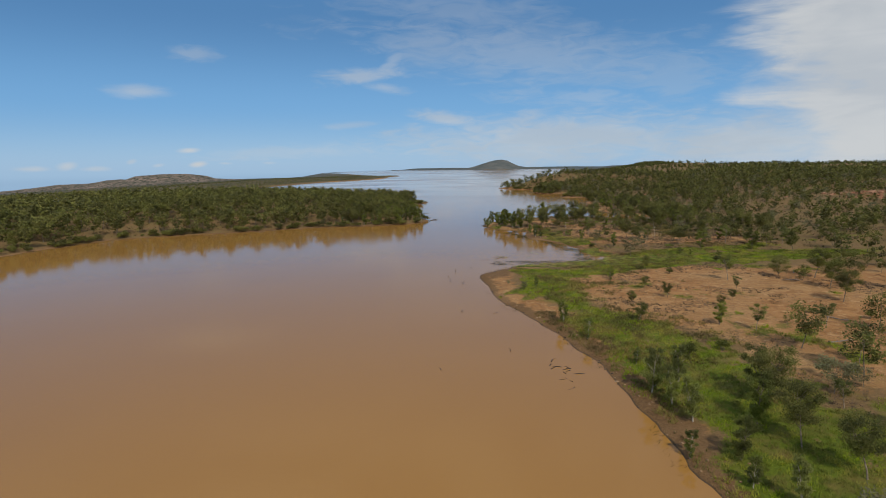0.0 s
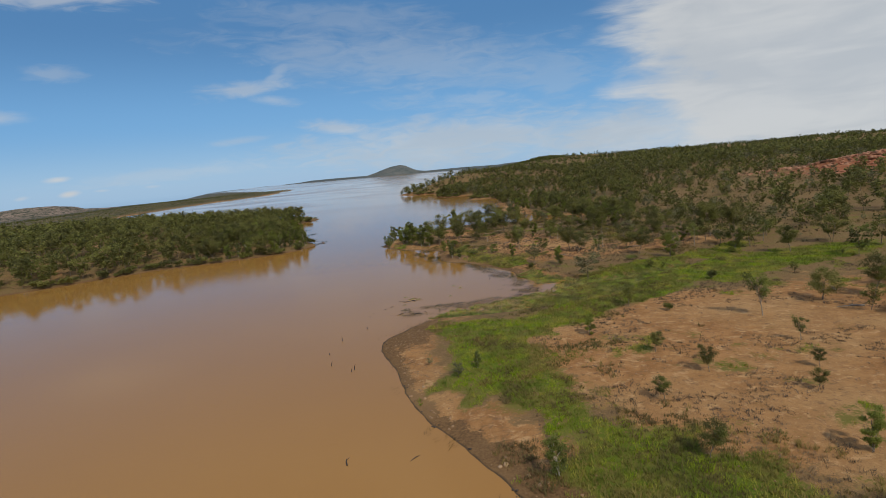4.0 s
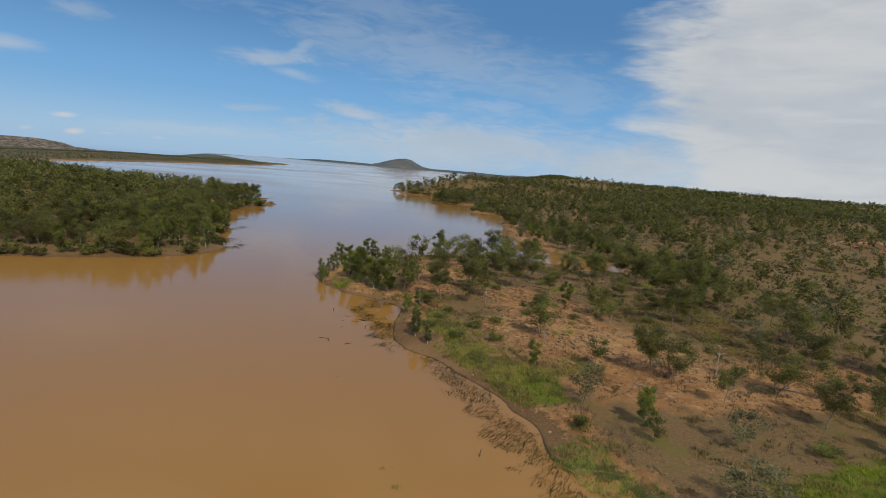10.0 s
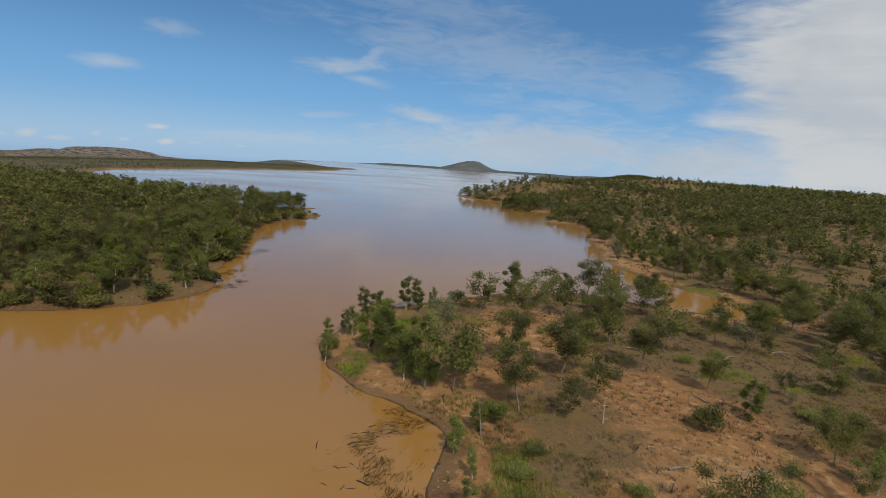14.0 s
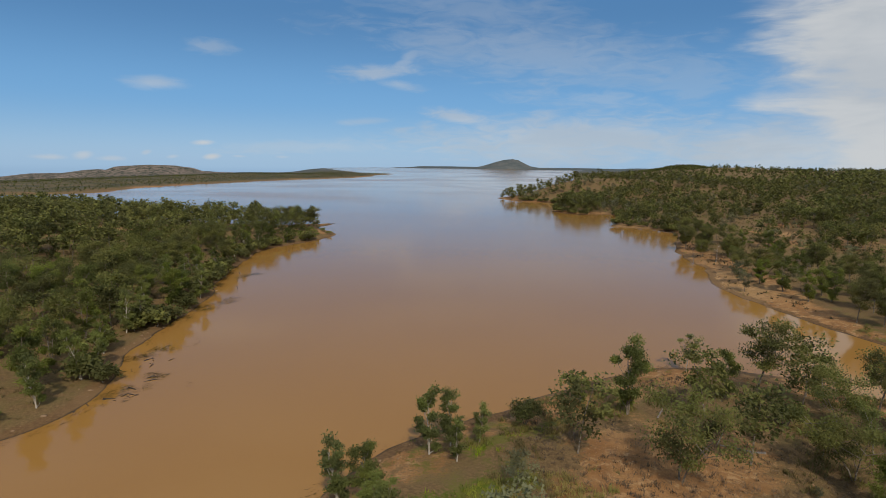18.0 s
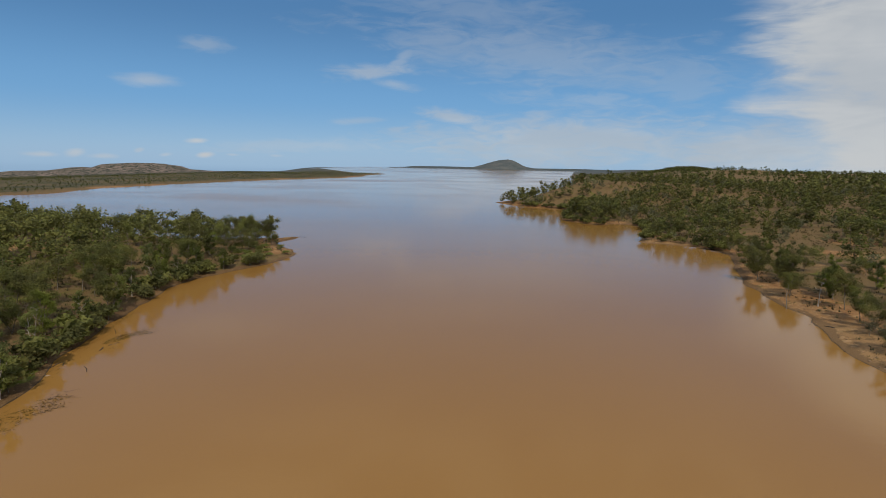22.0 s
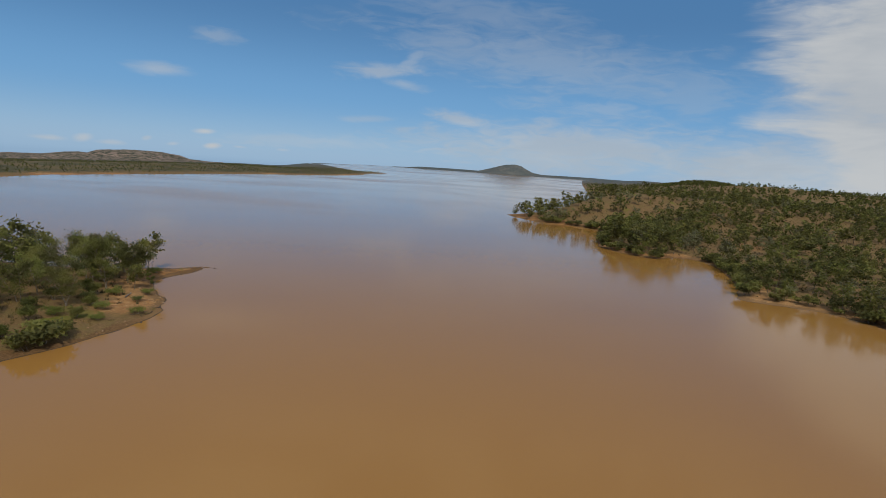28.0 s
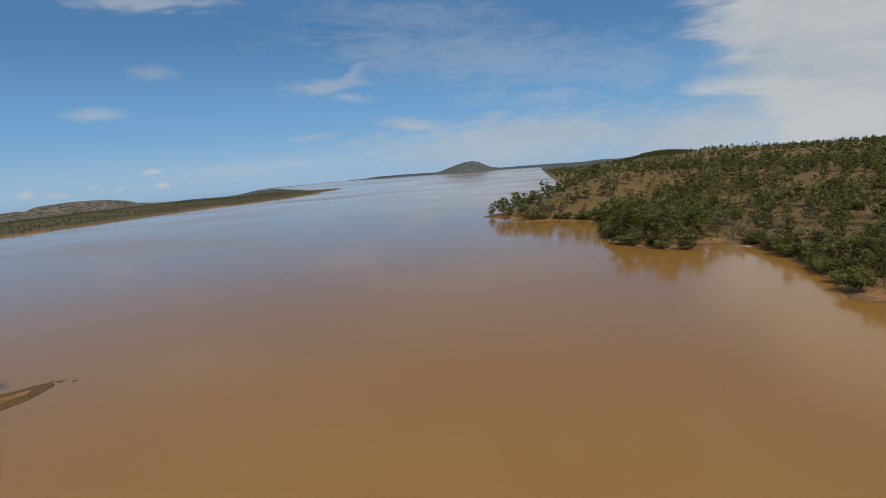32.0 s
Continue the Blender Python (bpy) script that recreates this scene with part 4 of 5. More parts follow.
def wood_stuff(name, label, x, y, z, tall, makers, leaf, bark, seed):
    """A stand of trees too many to count, as one thing with its trunks and its crowns."""
    r = np.random.default_rng(seed)
    pick = r.integers(0, len(makers), len(x))
    wv, wf, lv, lf, nw, nl = [], [], [], [], 0, 0
    for k, ((tv, tf), (cv, cf), size) in enumerate(makers):
        here = pick == k
        n = int(here.sum())
        if not n:
            continue
        a, f = r.uniform(0, 6.283, n), tall[here] / size
        ca, sa = np.cos(a) * f, np.sin(a) * f
        at = np.stack([x[here], y[here], z[here] - 0.1], -1)

        def moved(v):
            out = np.stack([ca[:, None] * v[:, 0] - sa[:, None] * v[:, 1], sa[:, None] * v[:, 0] + ca[:, None] * v[:, 1], f[:, None] * v[:, 2]], -1)
            return (out + at[:, None, :]).reshape(-1, 3)

        def faces(fc, nv, start):
            return (fc[None] + (np.arange(n) * nv)[:, None, None] + start).reshape(-1, fc.shape[1])

        wv.append(moved(tv))
        wf.append(faces(tf, len(tv), nw))
        nw += n * len(tv)
        lv.append(moved(cv))
        lf.append(faces(cf, len(cv), nl))
        nl += n * len(cv)
    root = tagged(new(name), label, "woodland", kind="stuff")
    part("trunks", mesh_of("trunks", np.concatenate(wv), np.concatenate(wf), bark), root)
    part("crowns", mesh_of("crowns", np.concatenate(lv), np.concatenate(lf), leaf), root)


def maker_set(seed, count, height, spread, clear, clumps, per, leaf, sides=3):
    out, stems = [], 1
    for k in range(count):
        w, l = gum_shape(np.random.default_rng(seed + k), height, spread, clear, clumps, per, leaf, 0.1, sides, 1.1, stems)
        v = w[0][0].reshape(6, sides, 3)[[0, 3, 5]].reshape(-1, 3)
        f = np.array([(i * sides + k, i * sides + (k + 1) % sides, (i + 1) * sides + (k + 1) % sides, (i + 1) * sides + k) for i in range(2) for k in range(sides)])
        out.append(((v, f), l, height))
    return out


TIERS = [(100, maker_set(400, 8, 8.0, 3.1, 0.34, 11, 100, (0.38, 0.30, 0.15))), (210, maker_set(410, 7, 8.0, 3.2, 0.32, 9, 40, (0.66, 0.55, 0.1))),
         (420, maker_set(420, 6, 8.0, 3.3, 0.28, 7, 17, (1.15, 0.95, 0.1))), (9999, maker_set(430, 5, 8.0, 3.6, 0.15, 4, 8, (2.3, 1.9, 0.1)))]


def stand(names, x, y, z, tall, leaf, seed):
    """A wood in belts: finer trees in the belt nearest the flight line."""
    away = np.hypot(x - 5, np.maximum(np.maximum(-y, y - 470), 0))
    low = 0.0
    for k, (high, makers) in enumerate(TIERS):
        here = (away >= low) & (away < high)
        low = high
        if here.any():
            wood_stuff(names[0], names[1], x[here], y[here], z[here], tall[here], makers, leaf, BARK if k < 2 else BARK_DARK, seed + k)


def hillside_woods():
    # slopes between the near shore and the ridge
    x, y, u, r = scatter(-60, 620, -20, 900, 5.6, 15)
    z, bank, isle, far, s = ground_at(x, y)
    want = 0.46 + 0.12 * smooth(y, 430, 560) + 0.30 * smooth(bank, 180, 320) + 0.45 * rough(x, y, 60, 81) + 0.75 * rough(x, y, 17, 84, 2) + 0.30 * mound(x, y, 125, 258, 42, 48) + mound(x, y, 58, 672, 24, 48) + 0.5 * mound(x, y, 80, 575, 22, 30) + 0.45 * smooth(bank, 14, 3) * smooth(y, 380, 560)
    want *= (1 - openness(x, y)) * (1 - 0.9 * mound(x, y, 294, 376, 46, 24, -42)) * smooth(bank, 760, 480)
    keep = (u < want) & (bank > 2.5) & clear_of(x, y, 4.0) & ~((x > 72) & (y < 60)) & (u < np.where((y < 352) & (x < 100), 0.30 + 0.6 * smooth(x, 55, 85), 9))
    tall = 1.6 + 7.6 * r.random(len(x)) ** 1.5 + 2.2 * np.clip(rough(x, y, 24, 83), -0.4, 1) + 2.5 * mound(x, y, 58, 672, 24, 48) + 0.8 * smooth(y, 430, 560)
    xs, ys, zs, hs = x[keep], y[keep], z[keep], tall[keep]
    pale = r.random(len(xs)) < 0.24 + 0.3 * rough(xs, ys, 45, 86)
    stand(("hillside_woodland", "open gum woodland on the dry hillside"), xs[~pale], ys[~pale], zs[~pale], hs[~pale], LEAF, 16)
    stand(("grey_wattles", "low grey-leaved wattles between the hillside gums"), xs[pale], ys[pale], zs[pale], hs[pale] * 0.72, LEAF_GREY, 19)
    # the island behind its shore
    x, y, u, r = scatter(-440, -45, 60, 560, 6.6, 25)
    z, bank, isle, far, s = ground_at(x, y)
    want = 0.84 + 0.4 * rough(x, y, 45, 91) + 0.6 * rough(x, y, 16, 92, 2) - 0.4 * smooth(-x, 220, 330)
    keep = (u < want) & (isle > 2.0) & clear_of(x, y, 4.0)
    tall = np.where(r.random(len(x)) < 0.34, r.uniform(2.5, 5.5, len(x)), r.uniform(6.5, 10.8, len(x)))
    stand(("island_woodland", "thick gum woodland covering the low island"), x[keep], y[keep], z[keep], tall[keep], LEAF, 26)
    # ridges and shores further off
    x, y, u, r = scatter(-1900, 1900, 640, 2300, 20.0, 35)
    z, bank, isle, far, s = ground_at(x, y)
    want = np.where(bank > 6, 0.62 + 0.6 * rough(x, y, 120, 95), 0.72 + 0.7 * rough(x, y, 150, 97))
    keep = (u < want) & ((bank > 6) | (far > 5)) & ((bank > 250) | (y > 880) | (far > 0)) & (np.abs(x) < 0.95 * y)
    tall = r.uniform(5.5, 9.0, len(x)) * np.where(far > 0, 0.24, 1.0)
    # the wooded summit on the skyline
    mx, my, mu, r2 = scatter(380, 780, 1840, 2360, 9.0, 37)
    mz = ground_at(mx, my)[0]
    near = mound(mx, my, 575, 2100, 120, 160) > 0.12 + 0.4 * mu
    wood_stuff("summit_woodland", "dark trees on a rounded wooded summit", mx[near], my[near], mz[near], r2.uniform(5, 9, int(near.sum())), TIERS[2][1], LEAF_DARK, BARK_DARK, 38)
    # the low wooded plain behind the western shore
    mx, my, mu, r2 = scatter(-1000, -330, 600, 2000, 9.0, 39)
    mz, mb, mi, mf, ms = ground_at(mx, my)
    near = (mf > 12) & (mf < 330) & (mu < 0.70 + 0.7 * rough(mx, my, 90, 99))
    wood_stuff("plain_woodland", "low dark woodland on the plain behind the western shore", mx[near], my[near], mz[near], r2.uniform(0.9, 2.4, int(near.sum())), TIERS[3][1], LEAF_DARK, BARK_DARK, 40)
    wood_stuff("distant_woodland", "distant dark woodland on low ridges", x[keep], y[keep], z[keep], tall[keep], TIERS[3][1], LEAF_DARK, BARK_DARK, 36)


hillside_woods()


def shore_scrub():
    """Leafy scrub hanging over the water's edge on the island and past the cove."""
    r = np.random.default_rng(45)
    x, y = r.uniform(-200, 100, 30000), r.uniform(180, 745, 30000)
    z, bank, isle, far, s = ground_at(x, y)
    keep = (((isle > 0.2) & (isle < 4.5) & (y < 475)) | ((bank > 0.3) & (bank < 5) & (y > 535))) & (rough(x, y, 14, 47) > -0.25)
    keep = np.where(keep)[0][:800]
    made = [(w[0], l, 2.4) for w, l in (bush_shape(np.random.default_rng(470 + k), 2.4, 1.9, 42, (0.55, 0.34, 0.2)) for k in range(4))]
    wood_stuff("shore_scrub", "leafy green scrub overhanging the waterline", x[keep], y[keep], z[keep], np.where(y[keep] < 340, r.uniform(1.2, 3.4, len(keep)), r.uniform(1.4, 4.0, len(keep))), made, LEAF, BARK, 48)


shore_scrub()
for root, m in ORIGINALS:
    root.matrix_basis = m
for key, made in KINDS.items():
    for k, (root, size) in enumerate(made):
        if (key, k) not in USED:
            for o in (*root.children_recursive, root):
                bpy.data.objects.remove(o)

# ---- grass, weed, stones and driftwood ----


def tufts(name, label, x, y, z, tall, blades, width, splay, mat, seed):
    """Many grass tufts in one mesh, each of a few bent blades."""
    r = np.random.default_rng(seed)
    n = len(x) * blades
    at = np.repeat(np.stack([x, y, z], -1), blades, axis=0) + np.concatenate([r.normal(0, 0.16, (n, 2)), np.zeros((n, 1))], 1)
    h = np.repeat(tall, blades) * r.uniform(0.6, 1.2, n)
    a = r.uniform(0, 6.283, n)
    out = np.stack([np.cos(a), np.sin(a), np.zeros(n)], -1)
    side = np.stack([-np.sin(a), np.cos(a), np.zeros(n)], -1) * (width * r.uniform(0.6, 1.4, n))[:, None]
    top = at + out * (h * splay * r.uniform(0.3, 1.3, n))[:, None] + np.array((0, 0, 1.0)) * h[:, None]
    v = np.stack([at - side, at + side, top], 1).reshape(-1, 3)
    return tagged(new(name, mesh_of(name, v, np.arange(3 * n).reshape(-1, 3), mat)), label, "grass", kind="stuff")


def place_grass():
    r = np.random.default_rng(70)
    # green sward round the inlet and behind the shore
    x, y = r.uniform(-10, 120, 150000), r.uniform(45, 325, 150000)
    keep = green_cover(x, y) > 0.5
    x, y = x[keep], y[keep]
    z, bank, isle, far, s = ground_at(x, y)
    keep = s > 0.6
    x, y, z = x[keep][:36000], y[keep][:36000], z[keep][:36000]
    tufts("green_grass", "lush green grass in tufts near the water", x, y, z, r.uniform(0.2, 0.6, len(x)), 7, 0.032, 0.8, BLADE, 71)
    # dry tussocks
    x, y = np.concatenate([r.uniform(-120, 125, 30000), r.uniform(8, 85, 90000)]), np.concatenate([r.uniform(45, 540, 30000), r.uniform(60, 348, 90000)])
    mixed = r.permutation(len(x))
    x, y = x[mixed], y[mixed]
    cover = rough(x, y, 16.0, 14) + 0.7 * rough(x, y, 3.0, 15) - 0.85 * np.clip(sum(mound(x, y, *g) for g in BARE), 0, 1)
    keep = cover > 0.05
    x, y = x[keep], y[keep]
    z, bank, isle, far, s = ground_at(x, y)
    keep = (s > 1.2) & (s < 70)
    x, y, z = x[keep][:44000], y[keep][:44000], z[keep][:44000]
    tufts("dry_grass", "dry straw-coloured tussock grass", x, y, z, r.uniform(0.2, 0.65, len(x)), 6, 0.045, 0.9, BLADE_DRY, 72)
    # small dead shrublets on the bare ground
    x, y = r.uniform(14, 100, 90000), r.uniform(70, 345, 90000)
    z, bank, isle, far, s = ground_at(x, y)
    keep = (s > 4) & (rough(x, y, 9.0, 16) + 0.5 * rough(x, y, 2.5, 18) > 0.06 - 0.25 * (y > 225)) & (green_cover(x, y) < 0.5)
    x, y, z = x[keep][:17000], y[keep][:17000], z[keep][:17000]
    # knee-high scrub between the trees of the hillside and the island
    hx, hy = np.concatenate([r.uniform(45, 330, 26000), r.uniform(-210, -45, 7000)]), np.concatenate([r.uniform(200, 800, 26000), r.uniform(230, 540, 7000)])
    hz, hb, hi, hf, hs = ground_at(hx, hy)
    some = (hs > 4) & (openness(hx, hy) < 0.25) & ((hy > 345) | (hx > 88) | (hx < 0)) & (rough(hx, hy, 12.0, 26) + 0.5 * rough(hx, hy, 50.0, 27) > -0.15)
    tufts("hillside_scrub", "knee-high brown and olive scrub between the trees", hx[some], hy[some], hz[some], r.uniform(0.3, 0.9, int(some.sum())), 7, 0.09, 0.9, SCRUB, 74)
    tufts("dry_forbs", "small purple-brown dry plants on bare soil", x, y, z, r.uniform(0.12, 0.42, len(x)), 11, 0.026, 1.0, FORB, 73)
    # tall olive tussocks behind the peninsula's shore
    x, y = r.uniform(10, 60, 40000), r.uniform(215, 330, 40000)
    cover = mound(x, y, 26, 246, 8, 20, 12) + 0.8 * mound(x, y, 40, 232, 12, 7, 20) + 0.7 * mound(x, y, 16, 312, 12, 9) + 0.5 * mound(x, y, 34, 290, 14, 10) + 0.7 * rough(x, y, 6.0, 28) + 0.4 * rough(x, y, 2.0, 29)
    x, y = x[cover > 0.72][:7000], y[cover > 0.72][:7000]
    z, bank, isle, far, s = ground_at(x, y)
    dry = s > 1.5
    tufts("olive_grass", "tall olive tussock grass on the peninsula", x[dry], y[dry], z[dry], r.uniform(0.25, 0.7, int(dry.sum())), 9, 0.028, 0.8, OLIVE, 75)


place_grass()

WEEDS = [(14, 184, 15, 4, 4), (4, 181, 8, 5, 0), (29, 191, 6, 8, 0), (28, 208, 3.5, 12, 18), (21, 233, 4.5, 10, 35), (26, 219, 3, 9, 22), (11, 252, 2.5, 7, 0), (12, 247, 3, 6, 0), (8, 262, 5, 10, 0), (11, 271, 5, 3, 0),
         (-50, 372, 3, 14, -12), (-44, 343, 3, 9, -25), (-37, 332, 4, 5, 0), (-58, 402, 2.5, 12, -15), (-38, 326, 4, 3, 0)]


def place_weed():
    r = np.random.default_rng(80)
    x, y = r.uniform(-70, 45, 700000), r.uniform(165, 420, 700000)
    cover = np.clip(sum(mound(x, y, *w) for w in WEEDS), 0, 1) + 0.8 * rough(x, y, 2.6, 17, 3) * 1.0
    keep = cover + r.normal(0, 0.12, len(x)) > 0.88
    x, y = x[keep], y[keep]
    s = ground_at(x, y)[4]
    keep = (s < 0.4) & (s > -22)
    x, y = x[keep][:30000], y[keep][:30000]
    # a thin drowned fringe along the water's edge
    fx, fy = [], []
    for shore in SHORES[:2]:
        for (ax, ay), (bx, by) in zip(shore, np.roll(shore, -1, axis=0)):
            if -70 < ax < 60 and 40 < ay < 430:
                m = int(math.hypot(bx - ax, by - ay) * 14)
                u = r.random(m)
                fx.append(ax + (bx - ax) * u + r.normal(0, 1.1, m))
                fy.append(ay + (by - ay) * u + r.normal(0, 1.1, m))
    fx, fy = np.concatenate(fx), np.concatenate(fy)
    s = ground_at(fx, fy)[4]
    keep = (s < 0.25) & (s > -1.5 - 1.2 * r.random(len(s))) & (rough(fx, fy, 9.0, 66) + 0.5 * rough(fx, fy, 2.0, 67) > -0.1)
    x, y = np.concatenate([x, fx[keep]]), np.concatenate([y, fy[keep]])
    n = len(x)
    a = 0.6 + rough(x, y, 9.0, 19) * 1.4 + r.normal(0, 0.42, n)
    ln, wd = r.uniform(0.35, 1.0, n), r.uniform(0.022, 0.048, n)
    d, q = np.stack([np.cos(a), np.sin(a)], -1), np.stack([-np.sin(a), np.cos(a)], -1)
    p = np.stack([x, y], -1)
    ring = np.stack([p - d * ln[:, None] / 2, p + q * wd[:, None] / 2, p + d * ln[:, None] / 2, p - q * wd[:, None] / 2], 1)
    zz = np.stack([np.full(n, 0.012), np.full(n, 0.03), r.uniform(0.03, 0.34, n), np.full(n, 0.03)], 1)
    v = np.concatenate([ring, zz[:, :, None]], -1).reshape(-1, 3)
    tagged(new("water_weed", mesh_of("water_weed", v, np.arange(4 * n).reshape(-1, 4), WEED)), "dark drowned grass and weed in the shallows", "water plants", kind="stuff")
    # green reeds standing in the marshy end of the inlet
    x, y = r.uniform(-2, 85, 60000), r.uniform(168, 215, 60000)
    cover = 0.85 * marsh_cover(x, y) + 0.8 * rough(x, y, 7.0, 23) + 0.5 * rough(x, y, 1.6, 24)
    keep = cover > 0.52
    x, y = x[keep][:17000], y[keep][:17000]
    z = np.maximum(ground_at(x, y)[0], -0.1)
    tufts("marsh_grass", "green marsh grass standing in shallow water", x, y, z, r.uniform(0.2, 0.5, len(x)), 7, 0.024, 0.8, MARSH, 81)


place_weed()


def stone_shape(rng):
    """A worn stone of twenty faces."""
    g = (1 + 5 ** 0.5) / 2
    v = np.array([(-1, g, 0), (1, g, 0), (-1, -g, 0), (1, -g, 0), (0, -1, g), (0, 1, g), (0, -1, -g), (0, 1, -g), (g, 0, -1), (g, 0, 1), (-g, 0, -1), (-g, 0, 1)]) / 1.9
    f = np.array([(0, 11, 5), (0, 5, 1), (0, 1, 7), (0, 7, 10), (0, 10, 11), (1, 5, 9), (5, 11, 4), (11, 10, 2), (10, 7, 6), (7, 1, 8),
                  (3, 9, 4), (3, 4, 2), (3, 2, 6), (3, 6, 8), (3, 8, 9), (4, 9, 5), (2, 4, 11), (6, 2, 10), (8, 6, 7), (9, 8, 1)])
    return v * rng.uniform(0.7, 1.3, (12, 1)) * np.array((1.0, 0.8, 0.6)), f


def place_stones():
    r = np.random.default_rng(90)
    made = [stone_shape(np.random.default_rng(900 + k)) for k in range(6)]
    meshes = [mesh_of("stone", v, f, STONE) for v, f in made]
    # loose stones along the waterline and over the gravel
    pts = []
    for shore in SHORES[:2]:
        a, b = shore, np.roll(shore, -1, axis=0)
        for (ax, ay), (bx, by) in zip(a, b):
            if not (-130 < ax < 100 and 40 < ay < 640):
                continue
            ln = math.hypot(bx - ax, by - ay)
            for k in range(int(ln * (11 if ay < 130 else 4) * max(0.15, 0.6 + float(rough(ax, ay, 25, 64))))):
                u = r.random()
                pts.append((ax + (bx - ax) * u + r.normal(0, 1.9), ay + (by - ay) * u + r.normal(0, 1.9), 0.05 + 0.22 * r.random() ** 2))
    pts = np.array(pts)
    extra = np.stack([r.normal(3, 5, 900), r.normal(160, 9, 900), r.uniform(0.05, 0.16, 900)], -1)
    extra2 = np.stack([r.uniform(12, 95, 4200), r.uniform(70, 335, 4200), 0.04 + 0.16 * r.random(4200) ** 2], -1)
    pts = np.concatenate([pts, extra, extra2])
    z, bank, isle, far, s = ground_at(pts[:, 0], pts[:, 1])
    keep = ((s > 0.5) | ((s > -0.45) & (r.random(len(s)) < 0.45))) & (s < 60)
    pts, z, s = pts[keep], z[keep], s[keep]
    for name, label, here, mat in (("shore_stones", "tan stones and gravel strewn along the shore", s >= 0.55, STONE), ("wet_stones", "dark wet stones at the waterline", s < 0.55, WETWOOD)):
        vs, fs, n = [], [], 0
        pick = r.integers(0, 6, len(pts))
        for k, (v, f) in enumerate(made):
            sel = here & (pick == k)
            m = int(sel.sum())
            a = r.uniform(0, 6.28, m)
            ca, sa, q = np.cos(a)[:, None], np.sin(a)[:, None], pts[sel, 2][:, None]
            vv = np.stack([(ca * v[:, 0] - sa * v[:, 1]) * q, (sa * v[:, 0] + ca * v[:, 1]) * q, v[:, 2] * q], -1) + np.stack([pts[sel, 0], pts[sel, 1], z[sel] + 0.02], -1)[:, None, :]
            vs.append(vv.reshape(-1, 3))
            fs.append((f[None] + (np.arange(m) * 12)[:, None, None] + n).reshape(-1, 3))
            n += m * 12
        tagged(new(name, mesh_of(name, np.concatenate(vs), np.concatenate(fs), mat)), label, "stones", kind="stuff")
    # larger rocks, one by one
    x, y = r.uniform(-75, 90, 9000), r.uniform(45, 640, 9000)
    z, bank, isle, far, s = ground_at(x, y)
    keep = np.where((s > -0.4) & (s < 3.2))[0][:140]
    for i in keep:
        q = r.uniform(0.14, 0.40)
        ob = new("rock", meshes[int(r.integers(0, 6))])
        ob.matrix_basis = Matrix.LocRotScale((x[i], y[i], z[i] + 0.05 * q), Euler((r.uniform(-0.3, 0.3), r.uniform(-0.3, 0.3), r.uniform(0, 6.28))), (q, q * r.uniform(0.7, 1.2), q * r.uniform(0.6, 1.0)))
        tagged(ob, "brown weathered rock lying on the shore", "rock", "rocks along the shore")


place_stones()


def place_cliff():
    """Broken red rock over the quarried face on the hillside."""
    r = np.random.default_rng(95)
    made = [stone_shape(np.random.default_rng(950 + k)) for k in range(5)]
    a = r.normal(0, 1, (900, 2))
    x = 296 + a[:, 0] * 34 * math.cos(radians(-42)) - a[:, 1] * 13 * math.sin(radians(-42))
    y = 375 + a[:, 0] * 34 * math.sin(radians(-42)) + a[:, 1] * 13 * math.cos(radians(-42))
    z = ground_at(x, y)[0]
    vs, fs, n = [], [], 0
    for i in range(len(x)):
        v, f = made[i % 5]
        q = r.uniform(0.5, 1.7)
        t = r.uniform(0, 6.28)
        w = np.stack([(math.cos(t) * v[:, 0] - math.sin(t) * v[:, 1]) * q * 1.4, (math.sin(t) * v[:, 0] + math.cos(t) * v[:, 1]) * q, v[:, 2] * q * 1.1], -1)
        vs.append(w + (x[i], y[i], z[i]))
        fs.append(f + n)
        n += 12
    tagged(new("red_cliff_rocks", mesh_of("red_cliff_rocks", np.concatenate(vs), np.concatenate(fs), RED)), "broken red rock on a quarried hillside face", "rocks", kind="stuff")


place_cliff()


def log_shape(rng, length, thick):
    u = np.linspace(0, 1, 6)
    line = np.stack([(u - 0.5) * length, np.sin(u * 3 + rng.uniform(0, 3)) * 0.06 * length, np.sin(u * 5 + rng.uniform(0, 6)) * 0.03 * length], -1)
    body = tube(line, thick * (1 - 0.6 * u), 6)
    i = int(rng.integers(2, 4))
    twig = tube([line[i], line[i] + np.array((0.14, rng.choice([-0.16, 0.16]), 0.05)) * length], [thick * 0.45, thick * 0.1], 5)
    return body, twig


def log_kind(name, label, group, seed, count, length, thick, mat):
    out = []
    for k in range(count):
        root = tagged(new(name), label, "log", group)
        body, twig = log_shape(np.random.default_rng(seed + k), length, thick)
        part("stem", mesh_of("stem", *body, mat, True), root)
        part("branch", mesh_of("branch", *twig, mat, True), root)
        out.append(root)
    return out


def lay(roots, rows, thick, seed, floating):
    """Lays logs: x, y, length factor, turn in degrees."""
    firsts = {}
    heights = ground_at([p[0] for p in rows], [p[1] for p in rows])[0]
    for i, ((x, y, f, turn), z) in enumerate(zip(rows, heights)):
        k = i % len(roots)
        m = Matrix.LocRotScale((x, y, (max(z, 0.0) if floating else z) + (0.0 if floating and z < 0 else thick * f * 0.5)), Euler((0, 0, radians(turn))), (f, f, f))
        if k in firsts:
            copy_thing(roots[k], m)
        else:
            firsts[k] = m
    for k, root in enumerate(roots):
        if k in firsts:
            root.matrix_basis = firsts[k]


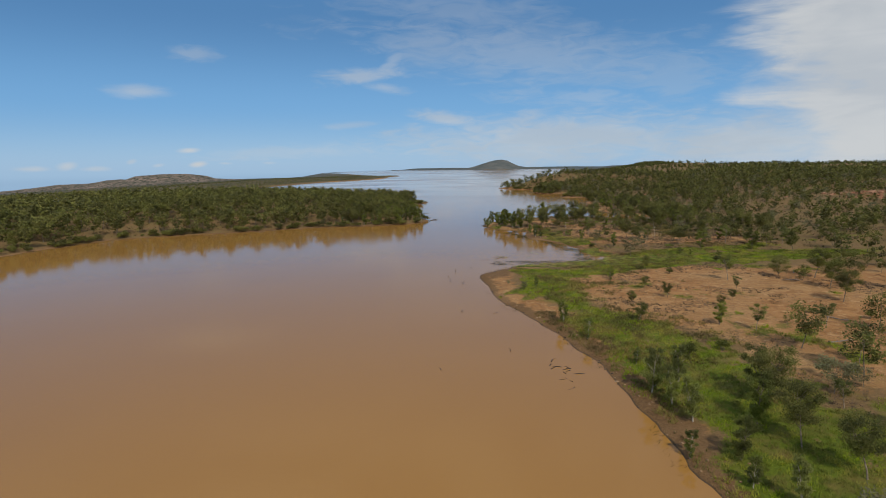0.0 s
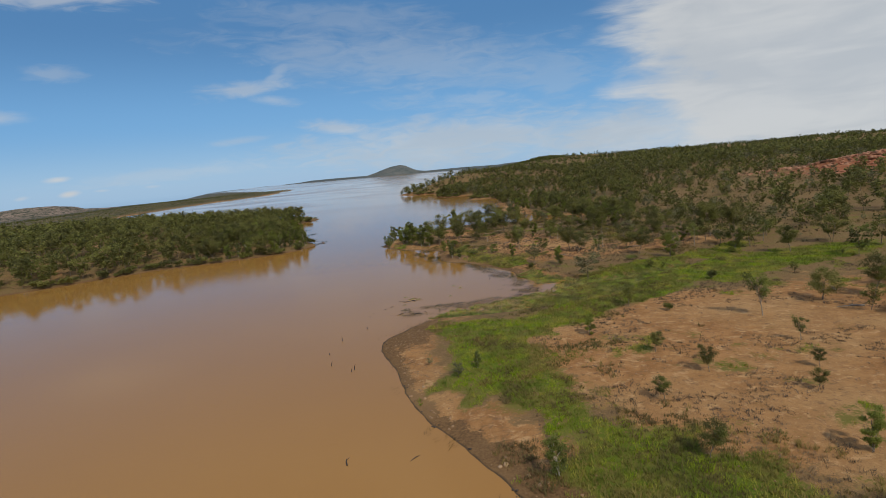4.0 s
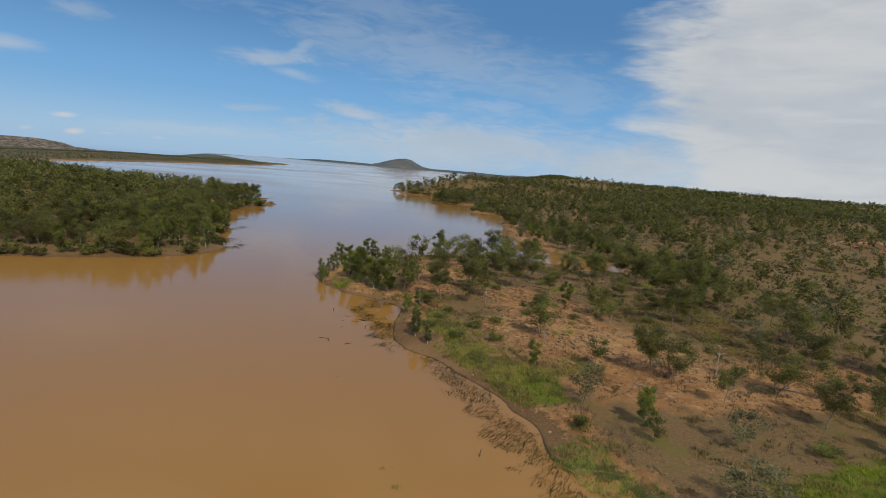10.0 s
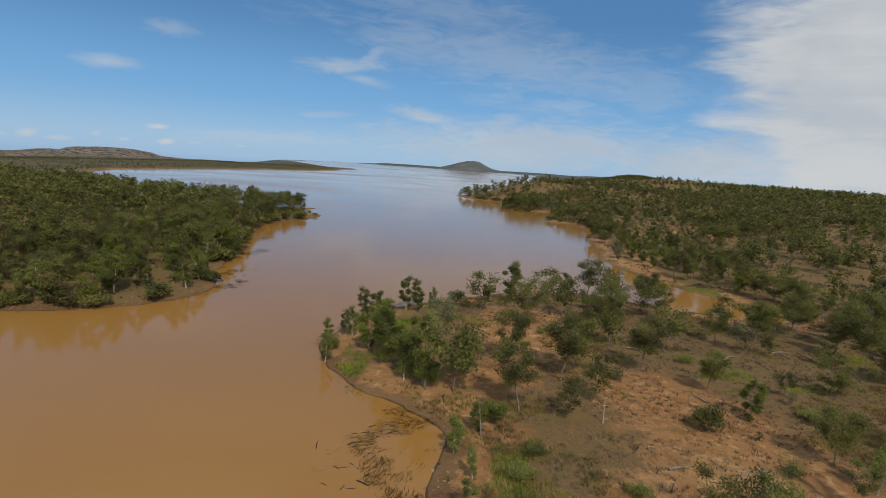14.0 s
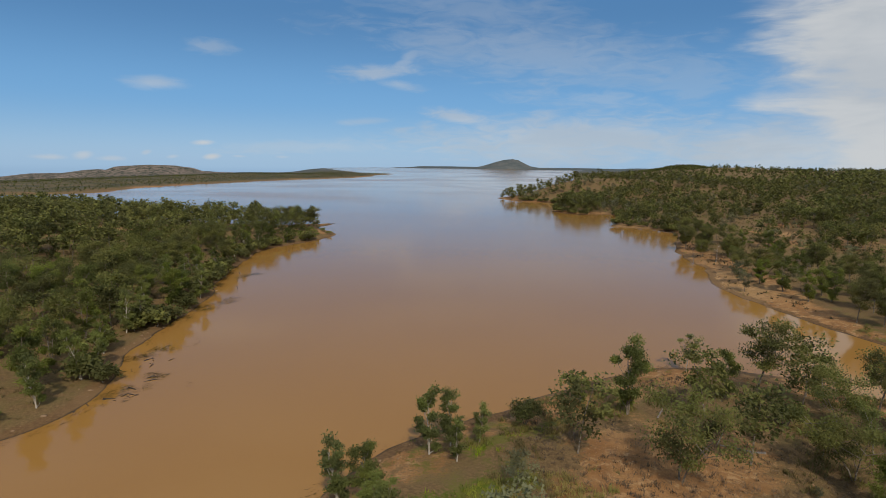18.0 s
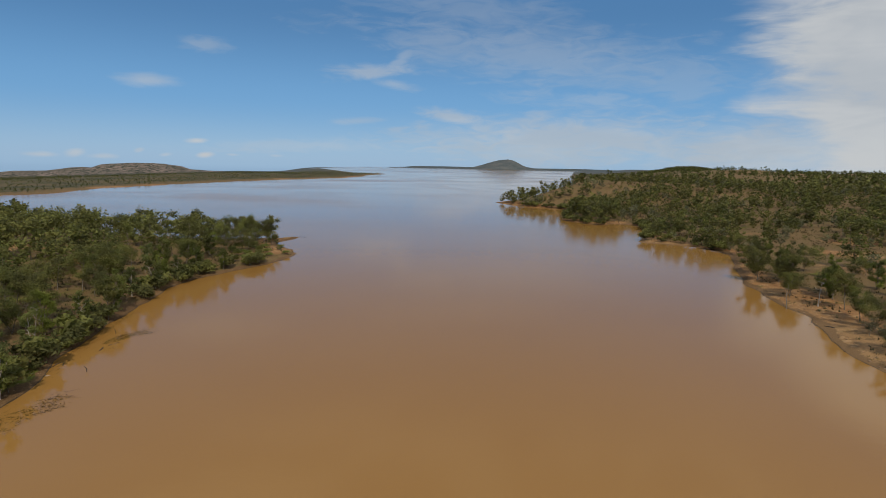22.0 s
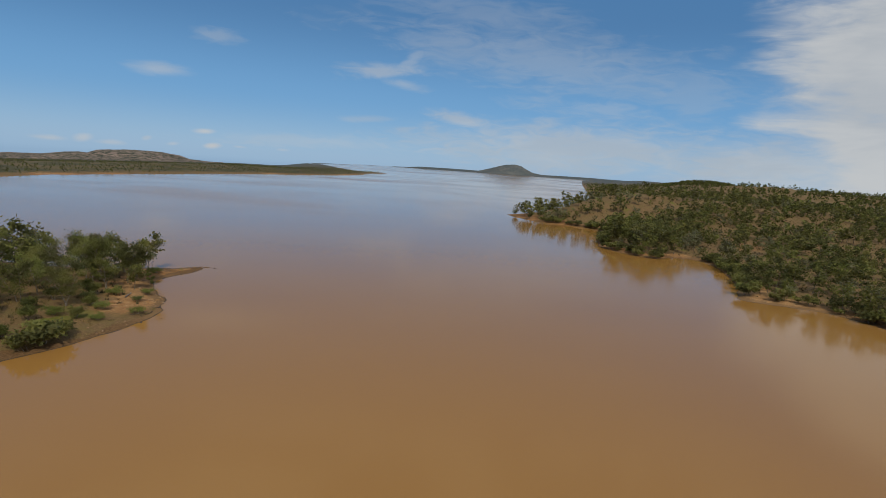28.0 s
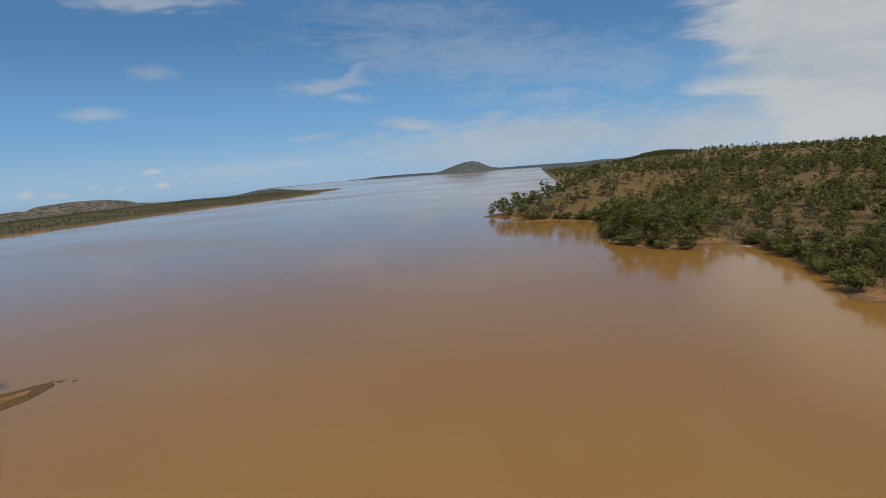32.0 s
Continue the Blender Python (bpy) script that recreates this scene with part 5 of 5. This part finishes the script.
DRIFT = [(11, 83, 1.5, 5, 9), (9, 88, 1.0, 3, 3), (0, 181, 4.0, 3, 7), (1, 193, 2.2, 2.0, 12), (-3, 187, 2, 2, 3), (5.6, 256, 2.5, 3.5, 9), (6.5, 265, 2.5, 3, 7), (-36.5, 328, 2.0, 3.0, 12),
         (-41, 339, 2.5, 3.5, 10), (-57, 396, 1.5, 6, 6), (-75, 534, 2.5, 1.2, 7), (-62, 492, 2, 4, 5), (70, 430, 1, 8, 4), (68, 402, 1, 6, 4), (-1, 110, 9, 20, 5), (3, 240, 6, 14, 4)]


def place_logs():
    r = np.random.default_rng(110)
    rows = []
    for cx, cy, sx, sy, n in DRIFT:
        lie = r.uniform(0, 180)
        for k in range(n):
            rows.append((cx + r.normal(0, sx * 0.6), cy + r.normal(0, sy * 0.6), r.uniform(0.35, 1.0), lie + r.normal(0, 35)))
    lay(log_kind("drift_log", "dark wet branch floating on muddy water", "driftwood on the lake", 600, 5, 2.2, 0.09, WETWOOD), rows, 0.09, 1, True)
    fallen = [(50, 226, 1.1, 140), (72, 228, 1.2, 170), (39, 262, 1.0, 30), (46, 262, 0.9, 10), (59, 250, 1.3, 150), (64, 255, 1.0, 20), (44, 301, 1.1, 160), (36, 322, 1.2, 175),
              (52, 312, 1.0, 130), (61, 300, 1.2, 40), (75, 148, 1.1, 165), (66, 112, 1.0, 150), (58, 97, 1.2, 20), (82, 160, 1.0, 60), (57, 238, 0.8, 80), (88, 390, 1.3, 140),
              (80, 270, 1.2, 100), (72, 305, 1.1, 15), (48, 281, 0.9, 120), (30, 330, 0.9, 70), (-72, 470, 1.1, 60), (-66, 440, 1.0, 150), (-72, 500, 1.2, 120), (82, 470, 1.1, 35)]
    lay(log_kind("fallen_log", "bleached grey fallen tree trunk on dry ground", "fallen trunks", 650, 4, 3.6, 0.16, DEADWOOD), fallen, 0.16, 2, False)
    # dead sticks standing in the shallows
    for k, (x, y, h) in enumerate([(-12.5, 165.6, 0.9), (-13, 152, 0.8), (-9, 149, 1.0), (-9.4, 148.2, 0.7), (-4, 160, 0.5), (-8, 172, 0.5), (-14, 158, 0.4), (23, 207.6, 0.8), (1, 262, 0.9),
                                     (8, 251, 0.7), (-52, 388, 0.9), (-60, 405, 0.8)]):
        line = [(x, y, -0.6), (x + 0.06 * h, y + 0.1 * h, h * 0.5), (x + 0.3 * h * math.sin(k), y + 0.3 * h * math.cos(k), h)]
        tagged(new("dead_stick", mesh_of("dead_stick", *tube(line, [0.07, 0.05, 0.02], 5), WETWOOD, True)), "dead stick standing out of muddy water", "stick", "sticks in the shallows")


place_logs()
